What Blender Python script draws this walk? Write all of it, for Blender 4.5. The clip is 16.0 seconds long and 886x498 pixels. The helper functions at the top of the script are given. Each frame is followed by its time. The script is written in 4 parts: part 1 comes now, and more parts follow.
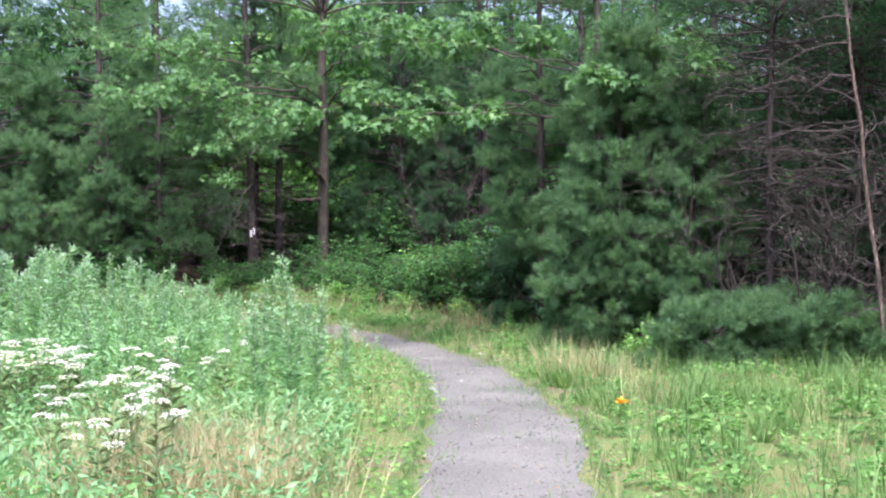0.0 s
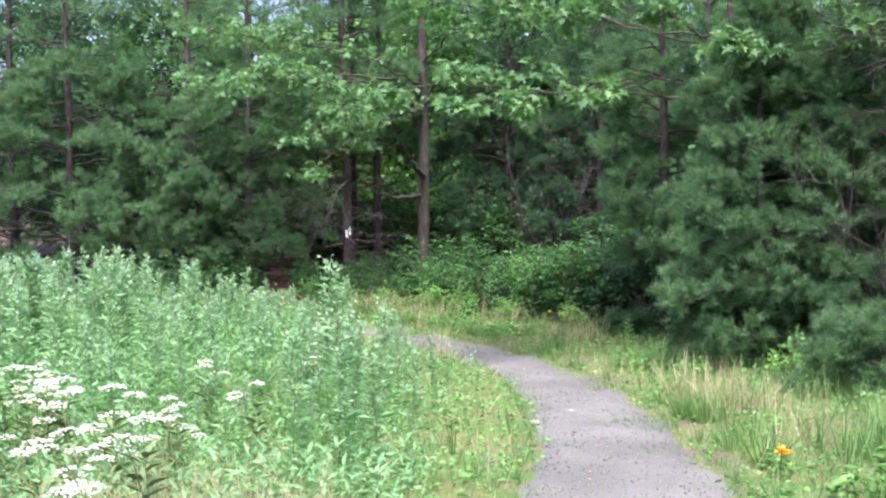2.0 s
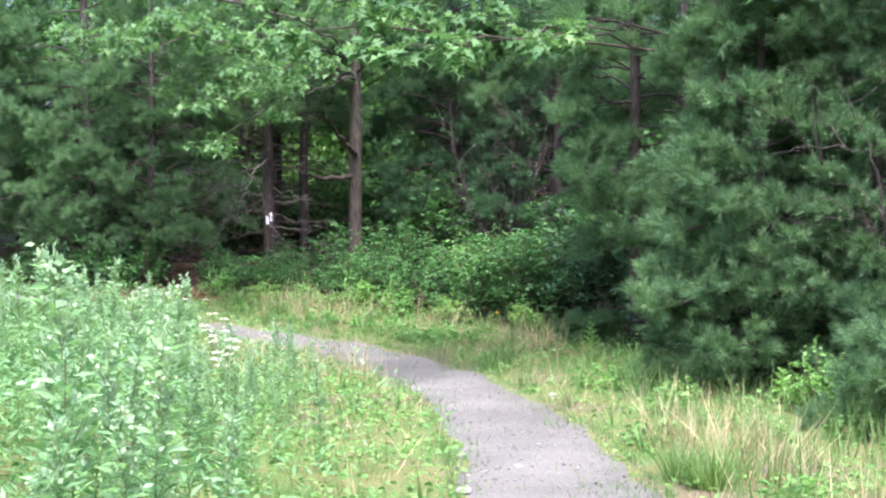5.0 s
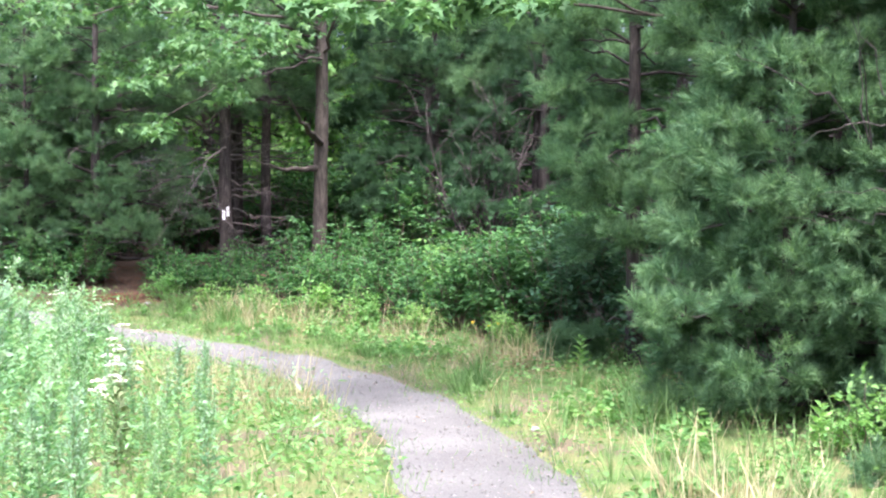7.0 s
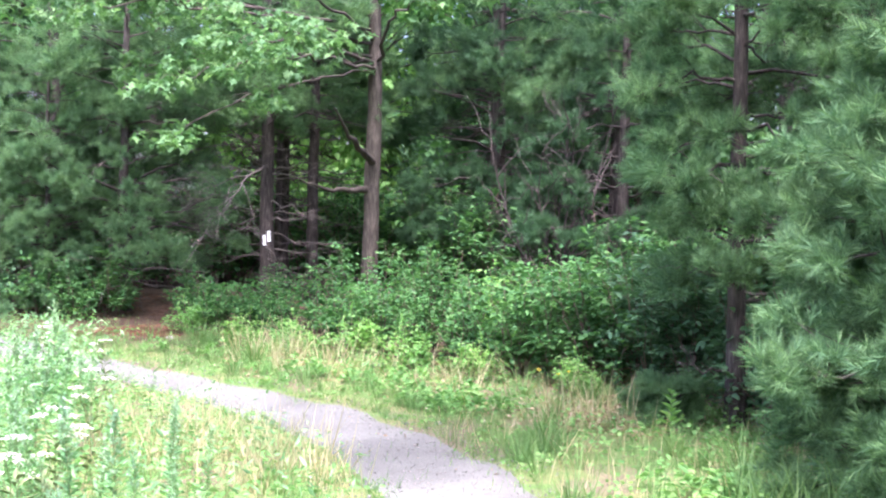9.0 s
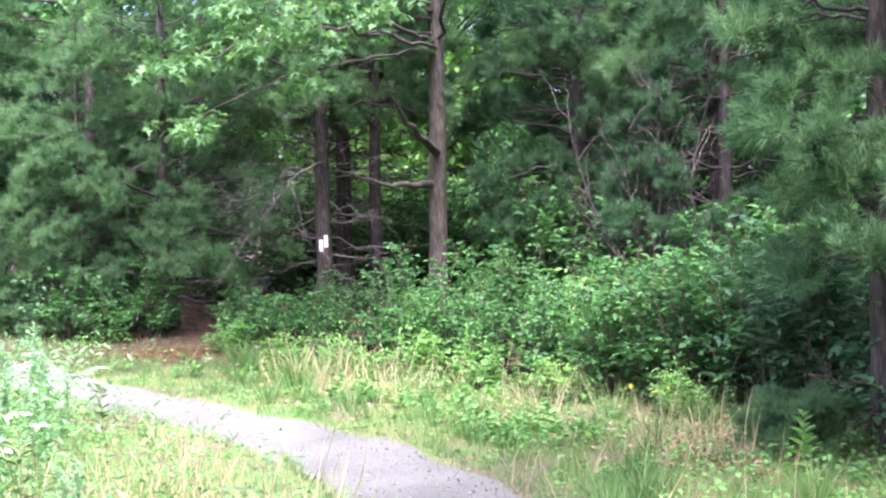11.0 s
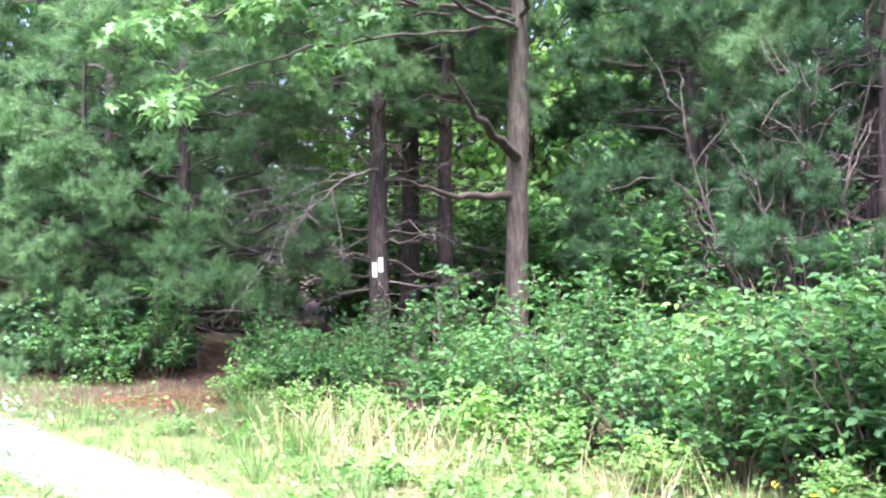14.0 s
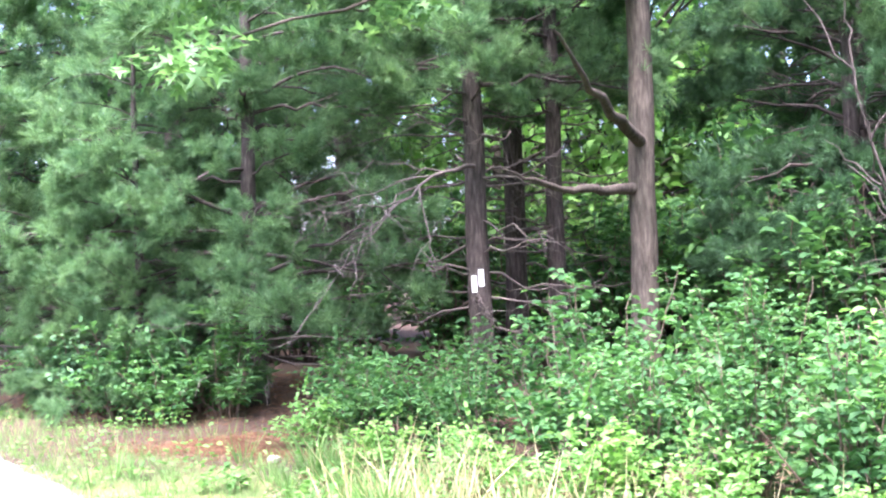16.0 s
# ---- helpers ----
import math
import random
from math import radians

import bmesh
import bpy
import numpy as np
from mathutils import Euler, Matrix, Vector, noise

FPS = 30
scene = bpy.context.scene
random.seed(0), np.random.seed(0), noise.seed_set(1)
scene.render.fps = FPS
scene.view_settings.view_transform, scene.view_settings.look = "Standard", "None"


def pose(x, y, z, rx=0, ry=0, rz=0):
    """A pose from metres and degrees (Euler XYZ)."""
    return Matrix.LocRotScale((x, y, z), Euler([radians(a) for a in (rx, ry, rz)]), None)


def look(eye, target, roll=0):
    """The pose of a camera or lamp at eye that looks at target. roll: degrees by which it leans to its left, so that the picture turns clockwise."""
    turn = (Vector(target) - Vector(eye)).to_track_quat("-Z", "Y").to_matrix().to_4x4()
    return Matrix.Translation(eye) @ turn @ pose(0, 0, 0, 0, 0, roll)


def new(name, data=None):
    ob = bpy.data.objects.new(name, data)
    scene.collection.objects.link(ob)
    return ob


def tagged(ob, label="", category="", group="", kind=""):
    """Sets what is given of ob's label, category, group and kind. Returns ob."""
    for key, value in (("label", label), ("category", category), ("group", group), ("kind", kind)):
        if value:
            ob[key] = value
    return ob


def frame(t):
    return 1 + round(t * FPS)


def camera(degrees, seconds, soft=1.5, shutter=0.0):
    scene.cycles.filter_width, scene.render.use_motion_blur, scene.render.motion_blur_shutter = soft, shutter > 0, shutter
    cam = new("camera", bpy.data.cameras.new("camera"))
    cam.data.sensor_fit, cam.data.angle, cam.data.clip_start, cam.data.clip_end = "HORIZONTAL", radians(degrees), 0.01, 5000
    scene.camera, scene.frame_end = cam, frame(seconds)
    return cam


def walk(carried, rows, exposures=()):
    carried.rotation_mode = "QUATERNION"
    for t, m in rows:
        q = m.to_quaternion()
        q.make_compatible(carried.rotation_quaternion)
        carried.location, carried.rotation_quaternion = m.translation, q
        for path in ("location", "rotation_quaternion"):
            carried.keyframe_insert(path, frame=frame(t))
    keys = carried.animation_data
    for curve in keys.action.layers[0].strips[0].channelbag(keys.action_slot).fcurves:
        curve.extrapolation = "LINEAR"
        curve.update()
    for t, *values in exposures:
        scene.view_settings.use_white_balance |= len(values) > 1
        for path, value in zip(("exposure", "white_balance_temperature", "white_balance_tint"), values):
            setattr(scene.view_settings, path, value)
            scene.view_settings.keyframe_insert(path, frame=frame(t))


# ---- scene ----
cam = camera(40.2, 16.0, soft=2.2)
METRES, EYE, TILT, LEAN, TURN = 18.0, 1.5, -3.0, 0.0, 0.0
ROWS = [
    (0.0, 0.0, 0.0, 0.0, 0.0, 0.0, -0.0),
    (0.5, 0.0031, 0.0325, 0.0007, 2.16, 0.41, -0.9),
    (1.0, 0.0029, 0.0647, 0.0011, 3.08, -0.33, -0.11),
    (1.5, 0.0051, 0.0984, 0.0008, 3.84, -0.11, 0.31),
    (2.0, 0.0045, 0.1311, -0.0, 5.41, 0.05, 0.1),
    (2.5, 0.0073, 0.1598, -0.0003, 4.58, 0.2, 1.89),
    (3.0, 0.009, 0.1917, -0.0002, 4.3, 0.11, -0.85),
    (3.5, 0.0073, 0.2225, -0.0001, 4.15, -0.91, 0.23),
    (4.0, 0.0095, 0.2545, -0.0004, 4.05, -0.28, 0.35),
    (4.5, 0.009, 0.2877, -0.0011, 3.66, -0.4, 0.23),
    (7.0, 0.0136, 0.4404, -0.0021, 2.62, -0.4, -0.67),
    (7.5, 0.0168, 0.472, -0.0042, 1.86, -0.01, 0.49),
    (8.0, 0.0145, 0.5039, -0.0051, 3.5, 0.55, -1.47),
    (8.5, 0.0122, 0.5351, -0.0042, 4.18, -0.01, -1.58),
    (9.0, 0.0117, 0.5683, -0.004, 5.86, 1.13, -1.64),
    (11.5, 0.0146, 0.7209, -0.0081, 10.89, 1.39, 0.58),
    (12.0, 0.012, 0.7498, -0.0084, 10.98, 1.22, 0.36),
    (12.5, 0.0144, 0.7818, -0.0081, 10.41, 1.08, 0.33),
    (13.0, 0.0085, 0.8102, -0.0104, 12.25, 1.8, 0.19),
    (13.5, 0.0061, 0.8422, -0.0077, 12.86, 2.12, 0.89),
    (14.0, -0.0006, 0.8729, -0.006, 15.62, 2.96, -0.7),
    (14.5, -0.0096, 0.8985, -0.0082, 17.29, 3.33, -1.22),
    (15.0, -0.0176, 0.9297, -0.0084, 17.84, 3.53, -0.07),
    (15.5, -0.0272, 0.9615, -0.0104, 19.61, 3.85, -1.83),
    (16.0, -0.0359, 0.9913, -0.01, 20.81, 4.3, 0.75),
]
EXPOSURES = [(0.0, 1.62, 5800, 26), (4.5, 1.9, 5800, 26), (7.0, 2.2, 5800, 28), (9.0, 2.45, 5720, 31), (12.0, 2.5, 5700, 31), (13.0, 2.65, 5700, 31), (14.0, 2.95, 5730, 31), (16.0, 3.2, 5730, 31)]
walk(cam, [(t, pose(0, 0, EYE, TILT, LEAN, TURN) @ pose(METRES * x, METRES * y, METRES * z, 90 + pitch, roll, yaw)) for t, x, y, z, yaw, pitch, roll in ROWS], EXPOSURES)

# ---- world and sun ----
world = bpy.data.worlds.new("sky")
scene.world = world
world.use_nodes = True
wn = world.node_tree
sky = wn.nodes.new("ShaderNodeTexSky")
sky.sky_type, sky.sun_disc = "NISHITA", False
SUN_EL, SUN_AZ = 65.0, 178.0          # degrees; azimuth clockwise from +y
sky.sun_elevation, sky.sun_rotation = radians(SUN_EL), radians(SUN_AZ)
sky.dust_density, sky.ozone_density, sky.air_density = 5.0, 1.0, 1.0
wn.links.new(sky.outputs[0], wn.nodes["Background"].inputs[0])
wn.nodes["Background"].inputs[1].default_value = 0.15
sun_data = bpy.data.lights.new("sun", "SUN")
sun_data.energy, sun_data.angle, sun_data.color = 2.9, radians(25), (1.0, 0.96, 0.88)
sun = new("sun", sun_data)
to_sun = Vector((math.sin(radians(SUN_AZ)) * math.cos(radians(SUN_EL)), math.cos(radians(SUN_AZ)) * math.cos(radians(SUN_EL)), math.sin(radians(SUN_EL))))
sun.matrix_world = look(to_sun * 60, (0, 0, 0))

rng = np.random.default_rng(7)


# ---- materials ----
def nodes_of(name):
    mat = bpy.data.materials.new(name)
    mat.use_nodes = True
    nt = mat.node_tree
    return mat, nt, nt.nodes["Principled BSDF"], nt.nodes["Material Output"]


def ramp_node(nt, fac, stops):
    r = nt.nodes.new("ShaderNodeValToRGB")
    els = r.color_ramp.elements
    while len(els) < len(stops):
        els.new(0.5)
    for e, (p, c) in zip(els, stops):
        e.position, e.color = p, (*c, 1)
    nt.links.new(fac, r.inputs[0])
    return r.outputs[0]


def noise_node(nt, scale, detail=4, vec=None, rough=0.55):
    n = nt.nodes.new("ShaderNodeTexNoise")
    n.inputs["Scale"].default_value, n.inputs["Detail"].default_value, n.inputs["Roughness"].default_value = scale, detail, rough
    if vec is None:
        vec = nt.nodes.new("ShaderNodeNewGeometry").outputs["Position"]
    nt.links.new(vec, n.inputs["Vector"])
    return n.outputs[0]


def mix_node(nt, fac, a, b, kind="MIX"):
    m = nt.nodes.new("ShaderNodeMix")
    m.data_type, m.blend_type = "RGBA", kind
    for sock, v in ((m.inputs[0], fac), (m.inputs[6], a), (m.inputs[7], b)):
        if isinstance(v, (int, float)):
            sock.default_value = v
        elif isinstance(v, tuple):
            sock.default_value = (*v, 1)
        else:
            nt.links.new(v, sock)
    return m.outputs[2]


def bump_node(nt, height, strength, distance, bsdf):
    b = nt.nodes.new("ShaderNodeBump")
    b.inputs["Strength"].default_value, b.inputs["Distance"].default_value = strength, distance
    nt.links.new(height, b.inputs["Height"])
    nt.links.new(b.outputs[0], bsdf.inputs["Normal"])


def leaf_material(name, dark, mid, light, through_light=0.35, rough=0.5, gloss=0.35):
    """A leaf that lets some light through; each leaf has a tone of its own, and whole sprays drift in hue."""
    mat, nt, bsdf, out = nodes_of(name)
    geo = nt.nodes.new("ShaderNodeNewGeometry")
    col = ramp_node(nt, geo.outputs["Random Per Island"], [(0.0, dark), (0.55, mid), (1.0, light)])
    drift = noise_node(nt, 2.4, 4, geo.outputs["Position"], 0.65)
    tone = ramp_node(nt, drift, [(0.3, (0.72, 0.8, 0.8)), (0.7, (1.2, 1.12, 0.95))])
    col = mix_node(nt, 1.0, col, tone, "MULTIPLY")
    nt.links.new(col, bsdf.inputs["Base Color"])
    bsdf.inputs["Roughness"].default_value = rough
    bsdf.inputs["Specular IOR Level"].default_value = gloss
    tr = nt.nodes.new("ShaderNodeBsdfTranslucent")
    nt.links.new(mix_node(nt, 1.0, col, (1.05, 1.15, 0.75), "MULTIPLY"), tr.inputs[0])
    sh = nt.nodes.new("ShaderNodeMixShader")
    sh.inputs[0].default_value = through_light
    nt.links.new(bsdf.outputs[0], sh.inputs[1])
    nt.links.new(tr.outputs[0], sh.inputs[2])
    nt.links.new(sh.outputs[0], out.inputs[0])
    return mat


def bark_material(name, deep, mid, pale, scale=1.0):
    mat, nt, bsdf, out = nodes_of(name)
    tc = nt.nodes.new("ShaderNodeTexCoord")
    mp = nt.nodes.new("ShaderNodeMapping")
    mp.inputs["Scale"].default_value = (scale, scale, scale * 0.16)
    nt.links.new(tc.outputs["Object"], mp.inputs[0])
    fine = noise_node(nt, 38, 6, mp.outputs[0], 0.65)
    broad = noise_node(nt, 3.5, 3)
    col = ramp_node(nt, fine, [(0.32, deep), (0.52, mid), (0.72, pale)])
    col = mix_node(nt, 1.0, col, ramp_node(nt, broad, [(0.3, (0.7, 0.72, 0.7)), (0.7, (1.15, 1.1, 1.1))]), "MULTIPLY")
    nt.links.new(col, bsdf.inputs["Base Color"])
    bsdf.inputs["Roughness"].default_value = 0.9
    bsdf.inputs["Specular IOR Level"].default_value = 0.2
    bump_node(nt, fine, 0.9, 0.012, bsdf)
    return mat


def stony_material(name, stops, scale, rough=0.9, bump=0.5):
    mat, nt, bsdf, out = nodes_of(name)
    f = noise_node(nt, scale, 6, None, 0.7)
    col = ramp_node(nt, f, stops)
    wide = noise_node(nt, 1.1, 4)
    col = mix_node(nt, 1.0, col, ramp_node(nt, wide, [(0.35, (0.76, 0.76, 0.75)), (0.65, (1.1, 1.09, 1.08))]), "MULTIPLY")
    nt.links.new(col, bsdf.inputs["Base Color"])
    bsdf.inputs["Roughness"].default_value = rough
    bsdf.inputs["Specular IOR Level"].default_value = 0.2
    bump_node(nt, f, bump, 0.01, bsdf)
    return mat


def plain_material(name, a, b, scale=60, rough=0.7):
    mat, nt, bsdf, out = nodes_of(name)
    geo = nt.nodes.new("ShaderNodeNewGeometry")
    f = noise_node(nt, scale, 3, geo.outputs["Position"])
    nt.links.new(ramp_node(nt, f, [(0.35, a), (0.65, b)]), bsdf.inputs["Base Color"])
    bsdf.inputs["Roughness"].default_value = rough
    return mat


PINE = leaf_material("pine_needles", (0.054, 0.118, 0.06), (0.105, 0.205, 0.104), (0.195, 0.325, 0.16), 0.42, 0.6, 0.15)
# darker copy of PINE: the wood's shade is put into the needle colour
PINE_SHADED = leaf_material("pine_needles_shaded", (0.027, 0.069, 0.039), (0.048, 0.108, 0.052), (0.074, 0.157, 0.072), 0.35, 0.6, 0.2)
OAK = leaf_material("oak_leaves", (0.075, 0.165, 0.07), (0.115, 0.235, 0.10), (0.185, 0.33, 0.14), 0.45, 0.58, 0.25)
SHRUB = leaf_material("shrub_leaves", (0.037, 0.103, 0.039), (0.064, 0.167, 0.058), (0.117, 0.255, 0.085), 0.38, 0.62, 0.22)
SHRUB_DARK = leaf_material("blue_green_leaves", (0.04, 0.10, 0.05), (0.068, 0.155, 0.08), (0.115, 0.225, 0.12), 0.35, 0.5, 0.25)
# real colour of young growth; on three far trees it stands for sunlight
LIME = leaf_material("young_and_sunlit_leaves", (0.117, 0.255, 0.065), (0.170, 0.353, 0.104), (0.254, 0.431, 0.156), 0.45, 0.62, 0.22)
WEED = leaf_material("weed_leaves", (0.105, 0.22, 0.095), (0.18, 0.36, 0.165), (0.29, 0.49, 0.265), 0.45, 0.6, 0.25)
WEED_TOP = leaf_material("pale_weed_tops", (0.225, 0.36, 0.22), (0.31, 0.47, 0.305), (0.45, 0.57, 0.43), 0.42, 0.7, 0.2)
GRASS = leaf_material("green_grass", (0.08, 0.165, 0.05), (0.135, 0.25, 0.085), (0.215, 0.34, 0.135), 0.42, 0.6, 0.2)
STRAW = leaf_material("dry_grass", (0.26, 0.23, 0.13), (0.40, 0.36, 0.22), (0.54, 0.49, 0.33), 0.35, 0.7, 0.2)
HERB = leaf_material("low_herbs", (0.085, 0.196, 0.058), (0.148, 0.304, 0.098), (0.233, 0.402, 0.143), 0.42, 0.62, 0.2)
PETAL = leaf_material("white_petals", (0.66, 0.68, 0.62), (0.75, 0.76, 0.72), (0.82, 0.82, 0.80), 0.3, 0.7, 0.2)
ORANGE = leaf_material("orange_petals", (0.75, 0.30, 0.02), (0.85, 0.40, 0.03), (0.9, 0.5, 0.05), 0.3, 0.6, 0.2)
YELLOW = leaf_material("yellow_petals", (0.7, 0.5, 0.03), (0.8, 0.6, 0.05), (0.85, 0.7, 0.1), 0.3, 0.6, 0.2)
RUST = leaf_material("fallen_needles", (0.10, 0.05, 0.03), (0.19, 0.10, 0.062), (0.30, 0.19, 0.125), 0.1, 0.8, 0.1)
DEADLEAF = leaf_material("dead_leaves", (0.17, 0.115, 0.075), (0.32, 0.235, 0.16), (0.50, 0.41, 0.31), 0.15, 0.8, 0.15)
BARK = bark_material("pine_bark", (0.022, 0.019, 0.017), (0.062, 0.053, 0.047), (0.13, 0.112, 0.10))
BARK_OAK = bark_material("grey_brown_bark", (0.03, 0.026, 0.02), (0.072, 0.062, 0.049), (0.125, 0.11, 0.09))
DEADWOOD = bark_material("bare_dead_wood", (0.05, 0.043, 0.037), (0.12, 0.105, 0.092), (0.24, 0.215, 0.19), 2.0)
PEELED = bark_material("peeled_wood", (0.045, 0.036, 0.03), (0.12, 0.092, 0.076), (0.40, 0.30, 0.24), 1.5)
STEM = plain_material("green_stem", (0.10, 0.15, 0.05), (0.17, 0.22, 0.08), 30)
STEM_BROWN = plain_material("woody_stem", (0.07, 0.05, 0.035), (0.14, 0.10, 0.07), 30)
BLAZE = plain_material("white_trail_paint", (0.68, 0.68, 0.66), (0.82, 0.82, 0.80), 70, 0.6)
GRAVEL = stony_material("stone_dust", [(0.3, (0.088, 0.088, 0.077)), (0.5, (0.133, 0.133, 0.117)), (0.72, (0.19, 0.19, 0.168))], 55, 0.95, 0.6)
PEBBLE = leaf_material("pebbles", (0.10, 0.098, 0.09), (0.17, 0.165, 0.155), (0.27, 0.26, 0.26), 0.0, 0.85, 0.3)


def soil_material():
    """Meadow soil with thatch, turning to needle-strewn forest floor under the trees."""
    mat, nt, bsdf, out = nodes_of("soil")
    geo = nt.nodes.new("ShaderNodeNewGeometry")
    pos = geo.outputs["Position"]
    fine = noise_node(nt, 45, 6, pos, 0.7)
    mid = noise_node(nt, 2.2, 5, pos)
    meadow = ramp_node(nt, fine, [(0.3, (0.07, 0.085, 0.03)), (0.5, (0.15, 0.16, 0.06)), (0.72, (0.30, 0.26, 0.13))])
    green = ramp_node(nt, fine, [(0.3, (0.05, 0.10, 0.025)), (0.7, (0.13, 0.21, 0.06))])
    field = mix_node(nt, ramp_node(nt, mid, [(0.4, (0, 0, 0)), (0.6, (1, 1, 1))]), meadow, green)
    duff = ramp_node(nt, fine, [(0.3, (0.07, 0.058, 0.034)), (0.5, (0.145, 0.122, 0.072)), (0.72, (0.265, 0.228, 0.14))])
    bare = noise_node(nt, 0.8, 4, pos, 0.6)
    field = mix_node(nt, ramp_node(nt, bare, [(0.54, (0, 0, 0)), (0.62, (1, 1, 1))]), field, duff)
    wood = ramp_node(nt, fine, [(0.3, (0.028, 0.021, 0.016)), (0.5, (0.07, 0.048, 0.034)), (0.72, (0.14, 0.10, 0.072))])
    sep = nt.nodes.new("ShaderNodeSeparateXYZ")
    nt.links.new(pos, sep.inputs[0])
    add = nt.nodes.new("ShaderNodeMath")
    add.operation = "MULTIPLY_ADD"
    nt.links.new(mid, add.inputs[0])
    add.inputs[1].default_value = 3.0
    nt.links.new(sep.outputs["Y"], add.inputs[2])
    rng_node = nt.nodes.new("ShaderNodeMapRange")
    rng_node.inputs[1].default_value, rng_node.inputs[2].default_value = 26.0, 27.2
    nt.links.new(add.outputs[0], rng_node.inputs[0])
    nt.links.new(mix_node(nt, rng_node.outputs[0], field, wood), bsdf.inputs["Base Color"])
    bsdf.inputs["Roughness"].default_value = 0.95
    bsdf.inputs["Specular IOR Level"].default_value = 0.15
    bump_node(nt, fine, 0.8, 0.02, bsdf)
    return mat


SOIL = soil_material()


# ---- geometry helpers ----
class Geo:
    """Collects triangles."""

    def __init__(self):
        self.v, self.f, self.n = [], [], 0

    def add(self, v, f):
        v = np.asarray(v, dtype=np.float64).reshape(-1, 3)
        self.v.append(v)
        self.f.append(np.asarray(f, dtype=np.int64).reshape(-1, 3) + self.n)
        self.n += len(v)
        return self

    def stamp(self, tmpl, p, r, s):
        """The template at each place p, with the rotations r and the sizes s."""
        tv, tf = tmpl
        p = np.asarray(p).reshape(-1, 3)
        if len(p) == 0:
            return self
        s = np.broadcast_to(np.asarray(s, dtype=float).reshape(-1, 1, 1), (len(p), 1, 1))
        v = np.einsum("kij,nj->kni", r, tv) * s + p[:, None, :]
        f = tf[None] + (np.arange(len(p)) * len(tv))[:, None, None]
        return self.add(v.reshape(-1, 3), f.reshape(-1, 3))

    def tube(self, pts, radii, sides=6, cap=True):
        pts = np.asarray(pts, dtype=float)
        radii = np.asarray(radii, dtype=float)
        tan = np.gradient(pts, axis=0)
        tan /= np.linalg.norm(tan, axis=1)[:, None] + 1e-9
        ref = np.array([1.0, 0.13, 0.07]) if abs(tan[0][0]) < 0.8 else np.array([0.1, 1.0, 0.05])
        a = np.cross(tan, ref)
        a /= np.linalg.norm(a, axis=1)[:, None] + 1e-9
        b = np.cross(tan, a)
        th = np.arange(sides) * 2 * np.pi / sides
        ring = np.cos(th)[None, :, None] * a[:, None, :] + np.sin(th)[None, :, None] * b[:, None, :]
        v = (pts[:, None, :] + ring * radii[:, None, None]).reshape(-1, 3)
        i = np.arange(len(pts) - 1)[:, None] * sides
        j = np.arange(sides)[None]
        k = (j + 1) % sides
        q = np.stack([i + j, i + k, i + sides + k, i + sides + j], -1).reshape(-1, 4)
        f = np.concatenate([q[:, [0, 1, 2]], q[:, [0, 2, 3]]])
        if cap:
            tip = len(v)
            v = np.concatenate([v, pts[-1:] + tan[-1:] * radii[-1]])
            base = (len(pts) - 1) * sides
            f = np.concatenate([f, np.stack([base + np.arange(sides), base + (np.arange(sides) + 1) % sides, np.full(sides, tip)], -1)])
        return self.add(v, f)

    def mesh(self, name, smooth=False):
        me = bpy.data.meshes.new(name)
        if not self.v:
            return me
        v = np.concatenate(self.v)
        f = np.concatenate(self.f)
        me.vertices.add(len(v))
        me.vertices.foreach_set("co", v.astype(np.float32).ravel())
        me.loops.add(f.size)
        me.loops.foreach_set("vertex_index", f.astype(np.int32).ravel())
        me.polygons.add(len(f))
        me.polygons.foreach_set("loop_start", np.arange(0, f.size, 3, dtype=np.int32))
        if smooth:
            me.polygons.foreach_set("use_smooth", np.ones(len(f), dtype=bool))
        me.update(calc_edges=True)
        return me


def part(name, geo, material, parent=None, label="", smooth=False, kind=""):
    """One mesh object from a Geo (or a ready mesh), under its thing."""
    me = geo.mesh(name, smooth) if isinstance(geo, Geo) else geo
    if not me.materials:
        me.materials.append(material)
    ob = new(name, me)
    if parent is not None:
        ob.parent = parent
    return tagged(ob, label, kind=kind)


def thing(name, x, y, z, label, category, group="", turn=0.0, size=1.0):
    ob = new(name)
    ob.location, ob.rotation_euler, ob.scale = (x, y, z), (0, 0, turn), (size,) * 3
    return tagged(ob, label, category, group)


def unit(v):
    v = np.asarray(v, dtype=float)
    return v / (np.linalg.norm(v, axis=-1, keepdims=True) + 1e-9)


def frames_along(d, roll):
    """Rotations whose y axis runs along d, turned about it by roll; z is near up at roll 0."""
    d = unit(d)
    up = np.tile(np.array([0.02, 0.03, 1.0]), (len(d), 1))
    side = unit(np.cross(d, up))
    nrm = np.cross(side, d)
    c, s = np.cos(roll)[:, None], np.sin(roll)[:, None]
    x, z = c * side + s * nrm, -s * side + c * nrm
    return np.stack([x, d, z], axis=-1)


def curve_pts(a, b, n, sag=0.0, wobble=0.0, r=rng):
    """n points from a to b, bowed up by sag and knotted by wobble."""
    a, b = np.asarray(a, float), np.asarray(b, float)
    t = np.linspace(0, 1, n)[:, None]
    p = a + (b - a) * t
    p[:, 2] += sag * np.sin(np.pi * t[:, 0])
    w = r.normal(0, 1, (n, 3)) * wobble
    w[0] = 0
    return p + w


